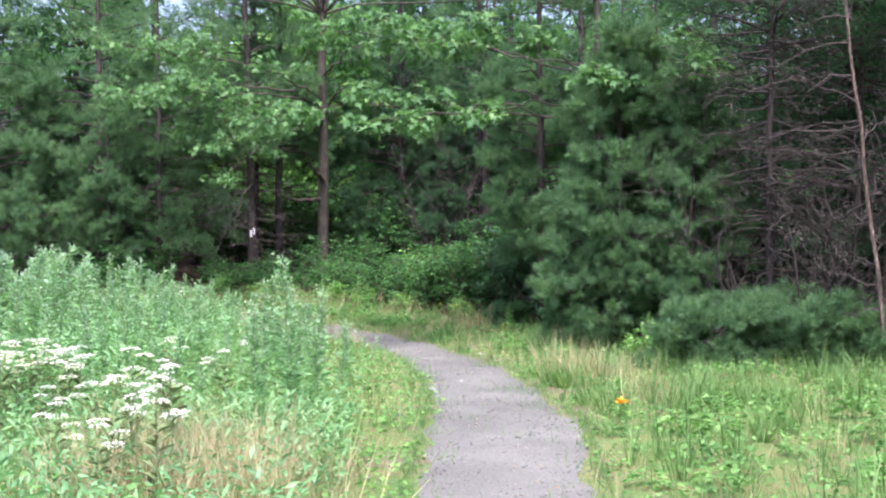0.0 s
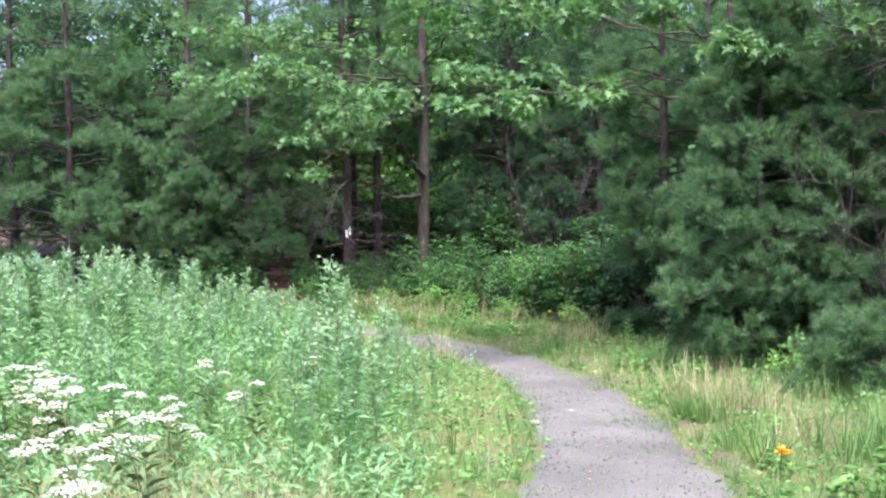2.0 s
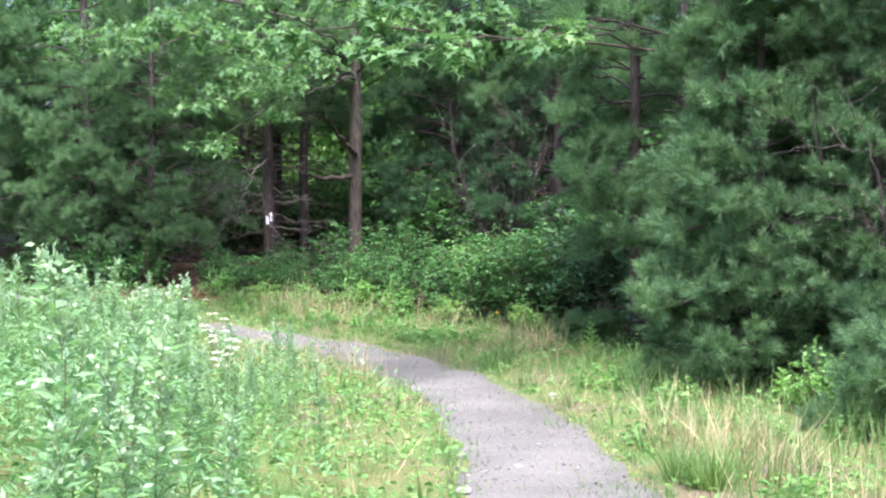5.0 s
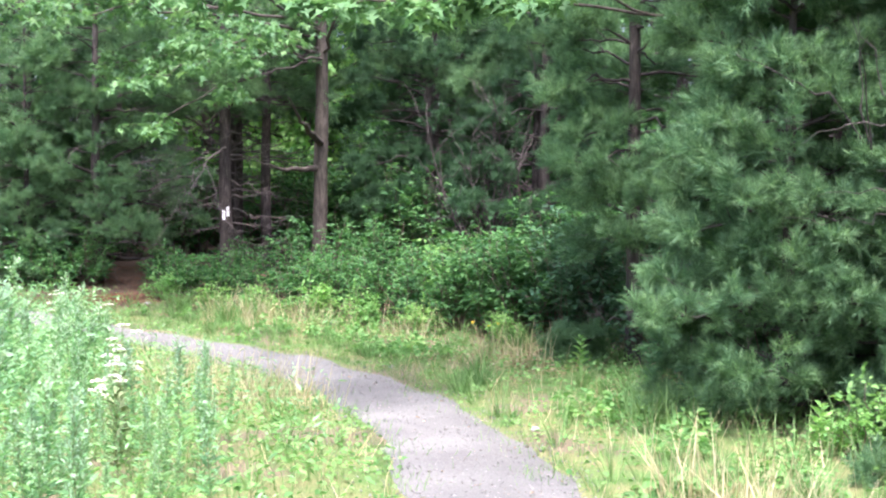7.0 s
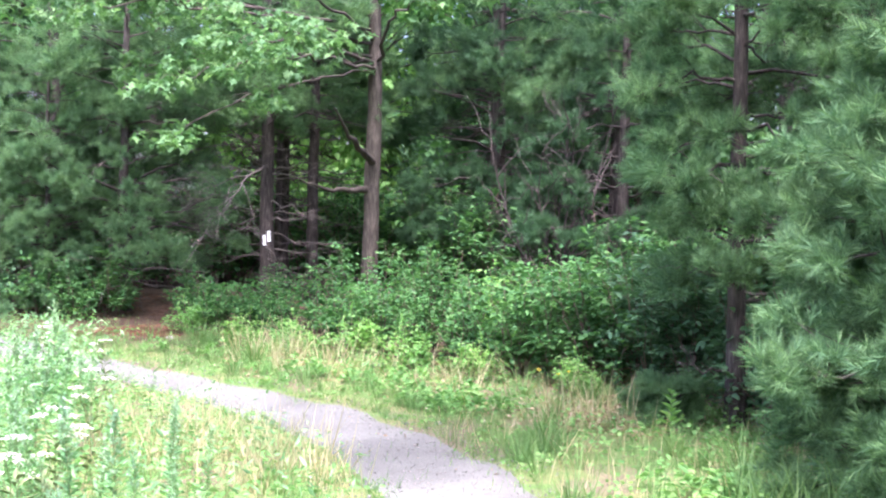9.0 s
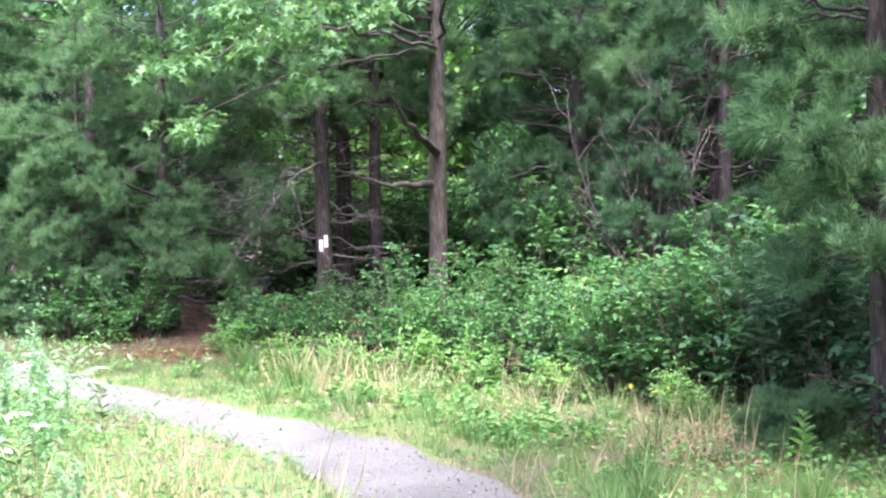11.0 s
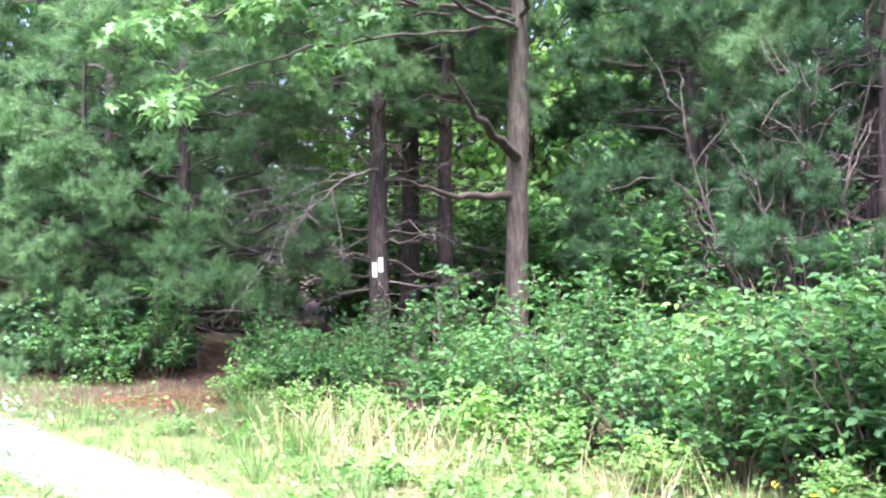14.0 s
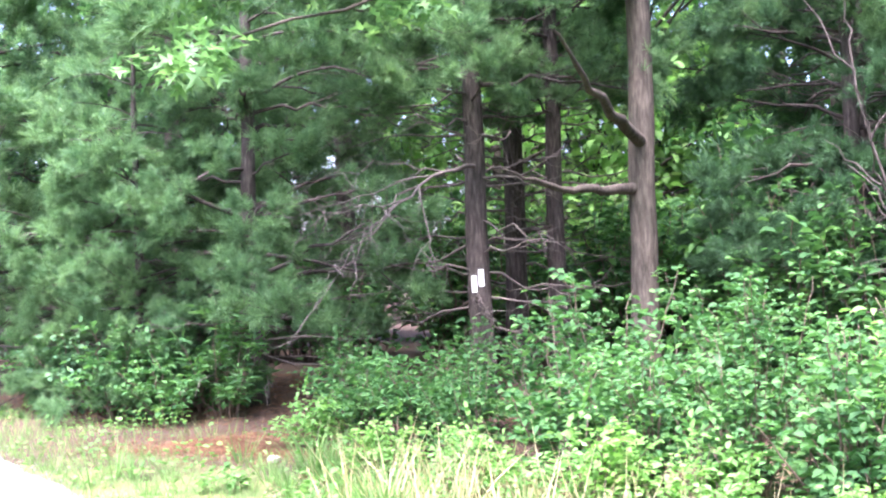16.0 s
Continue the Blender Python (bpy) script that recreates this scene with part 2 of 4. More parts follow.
# ---- leaf templates: y runs from stalk to tip ----
def oval_leaf(width=0.5, fold=0.12, droop=0.12):
    v = np.array([(0, 0, 0), (-width * 0.40, 0.3, fold), (-width * 0.42, 0.62, fold * 0.8), (0, 1, -droop), (width * 0.42, 0.62, fold * 0.8), (width * 0.40, 0.3, fold)])
    return v, np.array([(0, 3, 2), (0, 2, 1), (0, 4, 3), (0, 5, 4)])


def kite_leaf(width=0.26, fold=0.06, droop=0.1):
    v = np.array([(0, 0, 0), (-width * 0.46, 0.45, fold), (0, 1, -droop), (width * 0.46, 0.45, fold)])
    return v, np.array([(0, 2, 1), (0, 3, 2)])


def oak_leaf():
    """A leaf with deep pointed lobes."""
    half = [(0.05, 0.14), (0.27, 0.27), (0.08, 0.38), (0.37, 0.58), (0.09, 0.66)]
    v = [(0, 0, 0)] + [(x, y, 0.25 * x) for x, y in half] + [(0, 1.0, -0.08)] + [(-x, y, 0.25 * x) for x, y in reversed(half)] + [(0, 0.45, 0.0)]
    n = len(v) - 1
    f = [(i, i + 1 if i + 1 < n else 0, n) for i in range(n)]
    return np.array(v, float), np.array(f)


def blade(width=0.02, bend=0.25):
    v = np.array([(-width, 0, 0), (width, 0, 0), (width * 0.8, 0.5, bend * 0.3), (-width * 0.8, 0.5, bend * 0.3), (0, 1, bend)])
    return v, np.array([(0, 1, 2), (0, 2, 3), (3, 2, 4)])


def needle_sprig(count, length, needle, width, seed):
    """A pine shoot: needles that spray forward all round a short twig."""
    r = np.random.default_rng(seed)
    v, f = [], []
    for i in range(count):
        y0 = length * (i + r.uniform(0, 1)) / count
        th, op = r.uniform(0, 2 * np.pi), radians(r.uniform(28, 62)) * (1.15 - 0.5 * y0 / length)
        d = np.array([np.cos(th) * np.sin(op), np.cos(op), np.sin(th) * np.sin(op)])
        tip = np.array([0, y0, 0]) + d * needle * r.uniform(0.8, 1.15) + np.array([0, 0, -0.012])
        side = unit(np.cross(d, r.normal(size=3))) * width
        k = len(v)
        v += [np.array([0, y0, 0]) - side, np.array([0, y0, 0]) + side, tip]
        f.append((k, k + 1, k + 2))
    return np.array(v), np.array(f)


OVAL, BROAD, NARROW, OAKLEAF = oval_leaf(), oval_leaf(0.72, 0.1, 0.18), kite_leaf(0.3), oak_leaf()
BUD = kite_leaf(0.6, 0.1, 0.0)
NEEDLE = (np.array([(-0.016, 0, 0), (0.016, 0, 0), (0, 1, 0.04)]), np.array([(0, 1, 2)]))
SPRIG = needle_sprig(30, 0.12, 0.095, 0.0036, 3)
SPRIG_FAR = needle_sprig(9, 0.36, 0.24, 0.017, 4)


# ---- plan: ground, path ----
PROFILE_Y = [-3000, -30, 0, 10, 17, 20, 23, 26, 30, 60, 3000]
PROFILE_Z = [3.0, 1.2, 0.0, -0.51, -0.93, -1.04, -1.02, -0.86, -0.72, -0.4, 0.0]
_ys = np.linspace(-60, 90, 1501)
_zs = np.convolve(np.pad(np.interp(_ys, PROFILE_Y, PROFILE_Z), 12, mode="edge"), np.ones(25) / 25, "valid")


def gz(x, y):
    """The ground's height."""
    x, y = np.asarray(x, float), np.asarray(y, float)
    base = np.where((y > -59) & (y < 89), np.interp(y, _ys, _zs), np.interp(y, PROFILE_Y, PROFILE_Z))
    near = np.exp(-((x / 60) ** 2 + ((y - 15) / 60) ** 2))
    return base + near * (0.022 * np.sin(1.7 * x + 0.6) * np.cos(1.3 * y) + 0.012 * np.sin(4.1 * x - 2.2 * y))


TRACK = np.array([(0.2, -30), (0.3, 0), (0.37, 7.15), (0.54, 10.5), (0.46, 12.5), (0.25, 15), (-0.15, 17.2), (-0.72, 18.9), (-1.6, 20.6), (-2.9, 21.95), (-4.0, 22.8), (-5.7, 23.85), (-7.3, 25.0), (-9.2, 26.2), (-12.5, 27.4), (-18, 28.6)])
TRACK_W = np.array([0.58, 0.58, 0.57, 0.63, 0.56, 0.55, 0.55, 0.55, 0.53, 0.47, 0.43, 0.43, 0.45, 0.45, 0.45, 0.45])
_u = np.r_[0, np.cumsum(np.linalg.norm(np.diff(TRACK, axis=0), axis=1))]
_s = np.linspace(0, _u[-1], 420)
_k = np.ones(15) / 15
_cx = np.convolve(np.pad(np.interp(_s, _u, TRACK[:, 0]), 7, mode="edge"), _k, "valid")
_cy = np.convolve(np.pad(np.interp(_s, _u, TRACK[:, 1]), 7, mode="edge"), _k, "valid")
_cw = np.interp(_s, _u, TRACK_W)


def off_path(x, y):
    """Metres outside the path's edge (minus: on it), and True on its left."""
    x, y = np.asarray(x, float), np.asarray(y, float)
    best, left = np.full(x.shape, 1e9), np.zeros(x.shape, bool)
    for i in range(0, len(_cx) - 1):
        dx, dy = x - _cx[i], y - _cy[i]
        d = np.hypot(dx, dy) - _cw[i]
        m = d < best
        best = np.where(m, d, best)
        tx, ty = _cx[i + 1] - _cx[i], _cy[i + 1] - _cy[i]
        left = np.where(m, tx * dy - ty * dx > 0, left)
    return best, left


WOOD_EDGE = np.array([(-30, 28.6), (-12, 28.4), (-8.5, 27.3), (-6.5, 26.6), (-4.9, 26.1), (-3.9, 25.4), (-2.2, 24.6), (-0.5, 23.4), (1.0, 22.8), (1.9, 21.6), (2.6, 18.2), (3.6, 15.6), (6.0, 15.0), (30, 15.0)])


def into_wood(x, y):
    """Metres beyond the wood's edge, along y."""
    return np.asarray(y, float) - np.interp(x, WOOD_EDGE[:, 0], WOOD_EDGE[:, 1])


def build_ground():
    far = np.array([12, 20, 40, 90, 200, 500, 1200, 2500.0])
    xs = np.r_[-10 - far[::-1], np.arange(-10, 8.01, 0.22), 8 + far]
    ys = np.r_[-8 - far[::-1], np.arange(-8, 40.01, 0.25), 40 + far]
    xx, yy = np.meshgrid(xs, ys)
    v = np.stack([xx, yy, gz(xx, yy)], -1).reshape(-1, 3)
    n = len(xs)
    i = (np.arange(len(ys) - 1)[:, None] * n + np.arange(n - 1)[None]).reshape(-1, 1)
    f = np.concatenate([np.c_[i, i + 1, i + n + 1], np.c_[i, i + n + 1, i + n]])
    ob = part("ground", Geo().add(v, f), SOIL, smooth=True)
    tagged(ob, "sloping meadow soil with thatch, running into needle-strewn forest floor", "ground", kind="structure")
    # the path: a strip with a worn crown and ragged edges
    cols = np.linspace(-1, 1, 15)
    tx, ty = np.gradient(_cx), np.gradient(_cy)
    ln = np.hypot(tx, ty)
    nx, ny = ty / ln, -tx / ln
    rag_l = 0.03 * np.sin(_s * 2.1) + 0.02 * np.sin(_s * 5.7 + 1)
    rag_r = 0.04 * np.sin(_s * 1.9 + 2) + 0.025 * np.sin(_s * 4.9)
    wid = np.where(cols[None] < 0, (_cw + rag_l)[:, None], (_cw + rag_r)[:, None]) * cols[None]
    px, py = _cx[:, None] + nx[:, None] * wid, _cy[:, None] + ny[:, None] * wid
    pz = gz(px, py) + 0.018 * (1 - cols[None] ** 6) - 0.004 + 0.004 * np.sin(px * 9) * np.sin(py * 7)
    v = np.stack([px, py, pz], -1).reshape(-1, 3)
    n = len(cols)
    i = (np.arange(len(_s) - 1)[:, None] * n + np.arange(n - 1)[None]).reshape(-1, 1)
    f = np.concatenate([np.c_[i, i + 1, i + n + 1], np.c_[i, i + n + 1, i + n]])
    ob = part("path", Geo().add(v, f), GRAVEL, smooth=True)
    tagged(ob, "pale grey stone-dust footpath with ragged grassy edges", "path", kind="structure")


build_ground()


# ---- trees ----
def plume(places, ways, c, d, n, r):
    """Shoots that burst from the end of a twig at c, growing along d."""
    for _ in range(n):
        w = unit(r.normal(0, 1, 3)) + d * 0.75 + np.array([0, 0, 0.35])
        places.append(c + d * r.uniform(-0.16, 0.06) + r.normal(0, 0.025, 3))
        ways.append(w)


def pine_meshes(seed, h, reach, z_live, z_top_dense, trunk_r, far=False, whorl=0.42, lean=(0, 0), droop=0.25, bare=6, inner=0.4):
    """Trunk, bare lower limbs, live limbs and needles of a white pine, at the origin."""
    r = np.random.default_rng(seed)
    trunk, limbs, dead, need = Geo(), Geo(), Geo(), Geo()
    n = 14
    zz = np.linspace(-0.15, h, n)
    tx = lean[0] * np.clip(zz / h, 0, 1) ** 1.2 + np.cumsum(r.normal(0, 0.012, n))
    ty = lean[1] * np.clip(zz / h, 0, 1) ** 1.2 + np.cumsum(r.normal(0, 0.012, n))
    rad = trunk_r * np.clip(1 - zz / h, 0.04, 1) ** 0.8
    rad[0] *= 1.35
    trunk.tube(np.c_[tx, ty, zz], rad, 10)
    at = lambda z: np.array([np.interp(z, zz, tx), np.interp(z, zz, ty), z])
    for _ in range(bare * 4):
        z = r.uniform(0.5, max(z_live + 0.6, 1.2))
        a, ln = r.uniform(0, 2 * np.pi), r.uniform(0.6, 1.0) * reach * 0.75
        tip = at(z) + np.array([np.cos(a) * ln, np.sin(a) * ln, r.uniform(-0.25, 0.25)])
        p = curve_pts(at(z), tip, 7, r.uniform(-0.12, 0.1), 0.03, r)
        dead.tube(p, np.linspace(0.016, 0.003, 7), 4, False)
        for k in range(5):
            i = r.integers(2, 6)
            q = p[i] + unit(p[6] - p[0]) * r.uniform(0.15, 0.4) + r.normal(0, 0.16, 3)
            dead.tube(curve_pts(p[i], q, 4, -0.02, 0.02, r), np.linspace(0.006, 0.002, 4), 3, False)
    sp, sd = [], []
    z = z_live
    step = whorl * (1.5 if far else 1.0)
    while z < h - 0.4:
        frac = (z - z_live) / (h - z_live)
        ln0 = reach * (1 - frac) ** 0.75 * (0.75 + 0.25 * min(1, (z - z_live) / 0.8 + 0.4))
        a0 = r.uniform(0, 6.28)
        coarse = far or z > z_top_dense
        m = 5 if not coarse else 4
        for j in range(m):
            a = a0 + j * 2 * np.pi / m + r.normal(0, 0.2)
            ln = ln0 * r.uniform(0.45, 1.15)
            rise = r.uniform(0.0, 0.5) * ln
            zb = z + r.uniform(-0.22, 0.22)
            b = at(zb)
            t = np.linspace(0, 1, 9)
            p = b + np.c_[np.cos(a) * ln * t, np.sin(a) * ln * t, rise * t - droop * r.uniform(0.4, 1.6) * ln * t ** 2.2]
            p[1:] += r.normal(0, 0.018 * ln, (8, 3))
            limbs.tube(p[::2] if coarse else p, np.linspace(0.010 + 0.010 * ln, 0.004, 5 if coarse else 9), 3 if coarse else 4, False)
            fwd = unit(p[-1] - p[0])
            sidev = unit(np.cross(fwd, (0, 0, 1)))
            # side twigs, each ending in a rounded plume of shoots
            gap = 0.22 if coarse else 0.25
            for s in np.arange(inner, 1.02, gap / ln):
                c = np.array([np.interp(s, t, p[:, q]) for q in range(3)])
                for sg in (-1, 1):
                    tl = (0.17 + 0.55 * ln * (1.05 - s)) * r.uniform(0.55, 1.25)
                    d = unit(fwd * 0.75 + sidev * sg * r.uniform(0.3, 1.0) + np.array([0, 0, r.uniform(-0.2, 0.8)]))
                    if coarse:
                        k = max(1, int(tl / 0.22))
                        for q in range(k):
                            sp.append(c + d * tl * (q + 0.4) / k)
                            sd.append(d + np.array([0, 0, 0.7]) * r.uniform(0.1, 1.0) + r.normal(0, 0.42, 3))
                        continue
                    limbs.tube(np.array([c, c + d * tl * 0.5, c + d * tl]), [0.006, 0.005, 0.003], 3, False)
                    plume(sp, sd, c + d * tl, d, r.integers(12, 21), r)
            if coarse:
                sp.append(p[-1])
                sd.append(fwd + np.array([0, 0, 0.4]))
            else:
                plume(sp, sd, p[-1], fwd, 18, r)
        z += step * r.uniform(0.85, 1.15)
    sp, sd = np.array(sp), np.array(sd)
    hi = (sp[:, 2] > z_top_dense) | far
    for mask, tmpl in ((~hi, SPRIG), (hi, SPRIG_FAR)):
        if mask.any():
            q = sp[mask]
            high = tmpl is SPRIG_FAR and not far
            need.stamp(SPRIG if high else tmpl, q, frames_along(sd[mask], r.uniform(0, 6.28, len(q))), r.uniform(0.8, 1.3, len(q)) * (1.7 if high else 1.0))
    return trunk.mesh("trunk", True), limbs.mesh("limbs", True), dead.mesh("dead_limbs"), need.mesh("needles")


def pine(x, y, meshes, label, group, turn=0.0, size=1.0, far=False):
    ob = thing("pine_tree", x, y, float(gz(x, y)) - 0.02, label, "tree", group, turn, size)
    part("trunk", meshes[0], BARK, ob)
    part("branchwork", meshes[1], BARK, ob, kind="stuff")
    if meshes[2].polygons:
        part("dead_branchwork", meshes[2], DEADWOOD, ob, "bare grey dead lower limbs", kind="stuff")
    # far also picks the needles with shade painted into their colour
    part("needles", meshes[3], PINE_SHADED if far else PINE, ob, "soft dark green needle plumes", kind="stuff")
    return ob


EDGE_PINE = pine_meshes(11, 8.5, 2.3, 0.35, 4.0, 0.10, bare=2, whorl=0.44)
EDGE_PINE_B = pine_meshes(12, 8.0, 2.2, 0.22, 3.9, 0.09, bare=2, whorl=0.40, droop=0.2)
TOP_PINE = pine_meshes(18, 9.5, 1.4, 1.35, 4.4, 0.095, bare=3, whorl=0.42, lean=(-0.3, -0.1))
BUSHY_PINE = pine_meshes(14, 9.0, 2.6, 0.9, 4.2, 0.12, bare=5, droop=0.3, whorl=0.5)
FAR_PINE = pine_meshes(15, 12, 2.8, 1.3, 0, 0.14, far=True, bare=3, whorl=0.36)
FAR_PINE_B = pine_meshes(16, 11, 2.6, 0.5, 0, 0.12, far=True, bare=2, whorl=0.34)
DENSE_PINE = pine_meshes(19, 5.4, 1.38, 0.12, 4.6, 0.07, bare=1, whorl=0.27, droop=0.15, inner=0.3)
LOW_PINE = pine_meshes(17, 1.25, 1.15, 0.12, 3.0, 0.03, bare=0, whorl=0.13, droop=0.2)

G_EDGE = "pines along the wood's edge"
for x, y, m, turn, size, lab in [
    (1.8, 21.5, TOP_PINE, 0.4, 1.0, "slim white pine with soft boughs over the shrubs"),
    (3.4, 19.3, EDGE_PINE_B, 2.2, 0.9, "tall white pine behind the bushy young pines"),
    (2.62, 17.95, DENSE_PINE, 0.3, 1.0, "dense bushy young white pine standing beside the footpath"),
    (3.6, 17.4, DENSE_PINE, 2.9, 0.85, "dense bushy young white pine over the grass"),
    (-6.6, 28.3, BUSHY_PINE, 0.9, 0.82, "broad white pine with layered boughs over fallen needles"),
    (-7.7, 27.9, EDGE_PINE_B, 0.2, 0.62, "young white pine with dense pale boughs"),
    (-8.4, 29.6, BUSHY_PINE, 2.6, 1.1, "broad white pine with layered pale green boughs"),
    (-10.9, 28.9, EDGE_PINE, 4.4, 1.2, "white pine at the bend of the footpath"),
]:
    pine(x, y, m, lab, G_EDGE, turn, size)
for x, y, size in [(1.15, 21.5, 0.42), (3.35, 15.1, 0.8), (4.6, 15.2, 0.9), (5.6, 14.8, 0.75), (3.9, 16.1, 0.9)]:
    ob = thing("pine_sapling", x, y, float(gz(x, y)) - 0.02, "low spreading pine sapling rising from the grass", "sapling", "pine saplings", x * 3, size)
    for nm, me, mt in (("trunk", LOW_PINE[0], BARK), ("branchwork", LOW_PINE[1], BARK), ("needles", LOW_PINE[3], PINE)):
        part(nm, me, mt, ob, kind="" if nm == "trunk" else "stuff")

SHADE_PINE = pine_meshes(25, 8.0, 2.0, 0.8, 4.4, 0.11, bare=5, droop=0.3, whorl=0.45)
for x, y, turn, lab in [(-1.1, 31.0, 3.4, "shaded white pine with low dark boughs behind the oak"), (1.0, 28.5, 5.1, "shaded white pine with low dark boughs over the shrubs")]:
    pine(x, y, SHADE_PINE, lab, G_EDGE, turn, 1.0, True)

# inner pines with clear stems; the one nearest the path carries the trail blaze
G_IN = "clear-stemmed pines inside the wood"
BLAZED_PINE = pine_meshes(21, 11.5, 2.0, 3.1, 4.2, 0.128, bare=10, lean=(-0.25, 0.0))
STEM_PINE = pine_meshes(24, 12.0, 2.0, 3.1, 4.2, 0.138, bare=10, lean=(-0.2, 0.1))
STEM_PINE_B = pine_meshes(22, 11, 2.0, 3.3, 4.2, 0.122, bare=8, lean=(0.1, 0.1))
blazed = pine(-4.62, 29.3, BLAZED_PINE, "dark pine with two white paint blazes on its trunk", G_IN)
pine(-4.1, 30.5, STEM_PINE_B, "slim dark pine behind the blazed pine", G_IN, 0.0, 0.92)
pine(-4.9, 31.6, STEM_PINE, "dark pine with bare lower limbs behind the blazed pine", G_IN, 2.0, 1.05)
for x, y, turn, size in [(-1.0, 31.5, 1, 1.0), (0.9, 29.5, 2.5, 0.95), (3.0, 26.5, 4.0, 1.0), (5.2, 23.5, 5.0, 1.0), (-7.6, 32.6, 0.3, 1.1), (7.5, 21.0, 3.0, 1.0)]:
    pine(x, y, STEM_PINE_B if x > 0 else STEM_PINE, "shaded pine with bare lower limbs", G_IN, turn, size)
# pines at x > 8 are unseen, added to shade the right verge
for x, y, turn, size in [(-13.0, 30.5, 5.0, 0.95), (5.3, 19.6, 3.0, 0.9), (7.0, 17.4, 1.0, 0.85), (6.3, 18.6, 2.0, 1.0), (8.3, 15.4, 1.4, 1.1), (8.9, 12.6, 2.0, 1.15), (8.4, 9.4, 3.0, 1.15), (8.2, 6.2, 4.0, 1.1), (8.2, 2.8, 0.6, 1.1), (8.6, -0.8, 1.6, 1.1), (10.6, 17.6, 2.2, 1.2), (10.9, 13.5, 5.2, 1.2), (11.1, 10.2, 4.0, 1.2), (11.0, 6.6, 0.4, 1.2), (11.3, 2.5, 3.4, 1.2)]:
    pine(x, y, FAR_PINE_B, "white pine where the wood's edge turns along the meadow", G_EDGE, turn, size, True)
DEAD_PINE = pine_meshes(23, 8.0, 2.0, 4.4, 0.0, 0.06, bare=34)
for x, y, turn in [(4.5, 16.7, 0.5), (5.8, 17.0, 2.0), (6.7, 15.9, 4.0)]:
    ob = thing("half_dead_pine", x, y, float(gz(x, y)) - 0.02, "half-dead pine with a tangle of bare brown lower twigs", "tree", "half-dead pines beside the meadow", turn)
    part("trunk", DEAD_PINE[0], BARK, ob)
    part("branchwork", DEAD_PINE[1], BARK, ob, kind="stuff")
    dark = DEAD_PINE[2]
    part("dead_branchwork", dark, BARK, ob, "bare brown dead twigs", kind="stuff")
    part("needles", DEAD_PINE[3], PINE_SHADED, ob, kind="stuff")
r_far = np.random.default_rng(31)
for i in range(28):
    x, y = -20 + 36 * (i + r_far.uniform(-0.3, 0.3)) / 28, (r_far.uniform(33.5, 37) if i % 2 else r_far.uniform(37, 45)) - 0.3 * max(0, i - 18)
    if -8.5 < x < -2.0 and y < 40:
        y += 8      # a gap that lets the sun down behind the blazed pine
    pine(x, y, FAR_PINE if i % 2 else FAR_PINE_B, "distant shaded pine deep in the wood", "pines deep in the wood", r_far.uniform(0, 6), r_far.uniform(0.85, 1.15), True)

# the two paint blazes, wrapped on the bark
def blaze(across, z, w, h):
    rings = np.array([v.co for v in BLAZED_PINE[0].vertices])[:140].reshape(14, 10, 3)
    mid = rings.mean(1)
    rads = np.linalg.norm(rings - mid[:, None], axis=2).mean(1)
    n = 7
    zs = np.linspace(z, z + h, 6)
    cx, cy, rad = (np.interp(zs, mid[:, 2], q)[:, None] for q in (mid[:, 0], mid[:, 1], rads + 0.004))
    a = (np.linspace(-w / 2, w / 2, n)[None] + across) / rad
    v = np.stack([cx + np.sin(a) * rad, cy - np.cos(a) * rad, np.repeat(zs[:, None], n, 1) + 0.004 * np.sin(a * 30)], -1).reshape(-1, 3)
    i = (np.arange(5)[:, None] * n + np.arange(n - 1)[None]).reshape(-1, 1)
    g = Geo().add(v, np.concatenate([np.c_[i, i + 1, i + n + 1], np.c_[i, i + n + 1, i + n]]))
    part("trail_blaze", g, BLAZE, blazed, "white painted trail mark")


blaze(-0.015, 1.05, 0.06, 0.17)
blaze(0.062, 1.11, 0.055, 0.17)


# ---- oaks: limbs that end in sprays of lobed leaves ----
def oak_spray(leaves, twigs, c, d, n, spread, r, size=0.13):
    """A flat leafy spray round c, growing along d."""
    d = unit(d)
    side = unit(np.cross(d, (0, 0, 1)))
    pts, dirs = [], []
    for _ in range(n):
        o = d * r.uniform(-0.5, 0.6) * spread + side * r.normal(0, 0.42) * spread + np.array([0, 0, r.normal(0, 0.17) * spread])
        q = c + o
        if r.random() < 0.5:
            twigs.tube(curve_pts(c - d * spread * 0.4, q, 5, 0.03, 0.015, r), np.linspace(0.007, 0.002, 5), 3, False)
        m = r.integers(5, 9)
        a = r.uniform(0, 6.28) + np.arange(m) * 2.4
        pts.append(np.tile(q, (m, 1)) + r.normal(0, 0.03, (m, 3)))
        dirs.append(np.c_[np.cos(a), np.sin(a), r.uniform(-1.3, 0.2, m)])
    pts, dirs = np.concatenate(pts), np.concatenate(dirs)
    leaves.stamp(OAKLEAF, pts, frames_along(dirs, r.normal(0, 0.5, len(pts))), r.uniform(0.7, 1.25, len(pts)) * size)


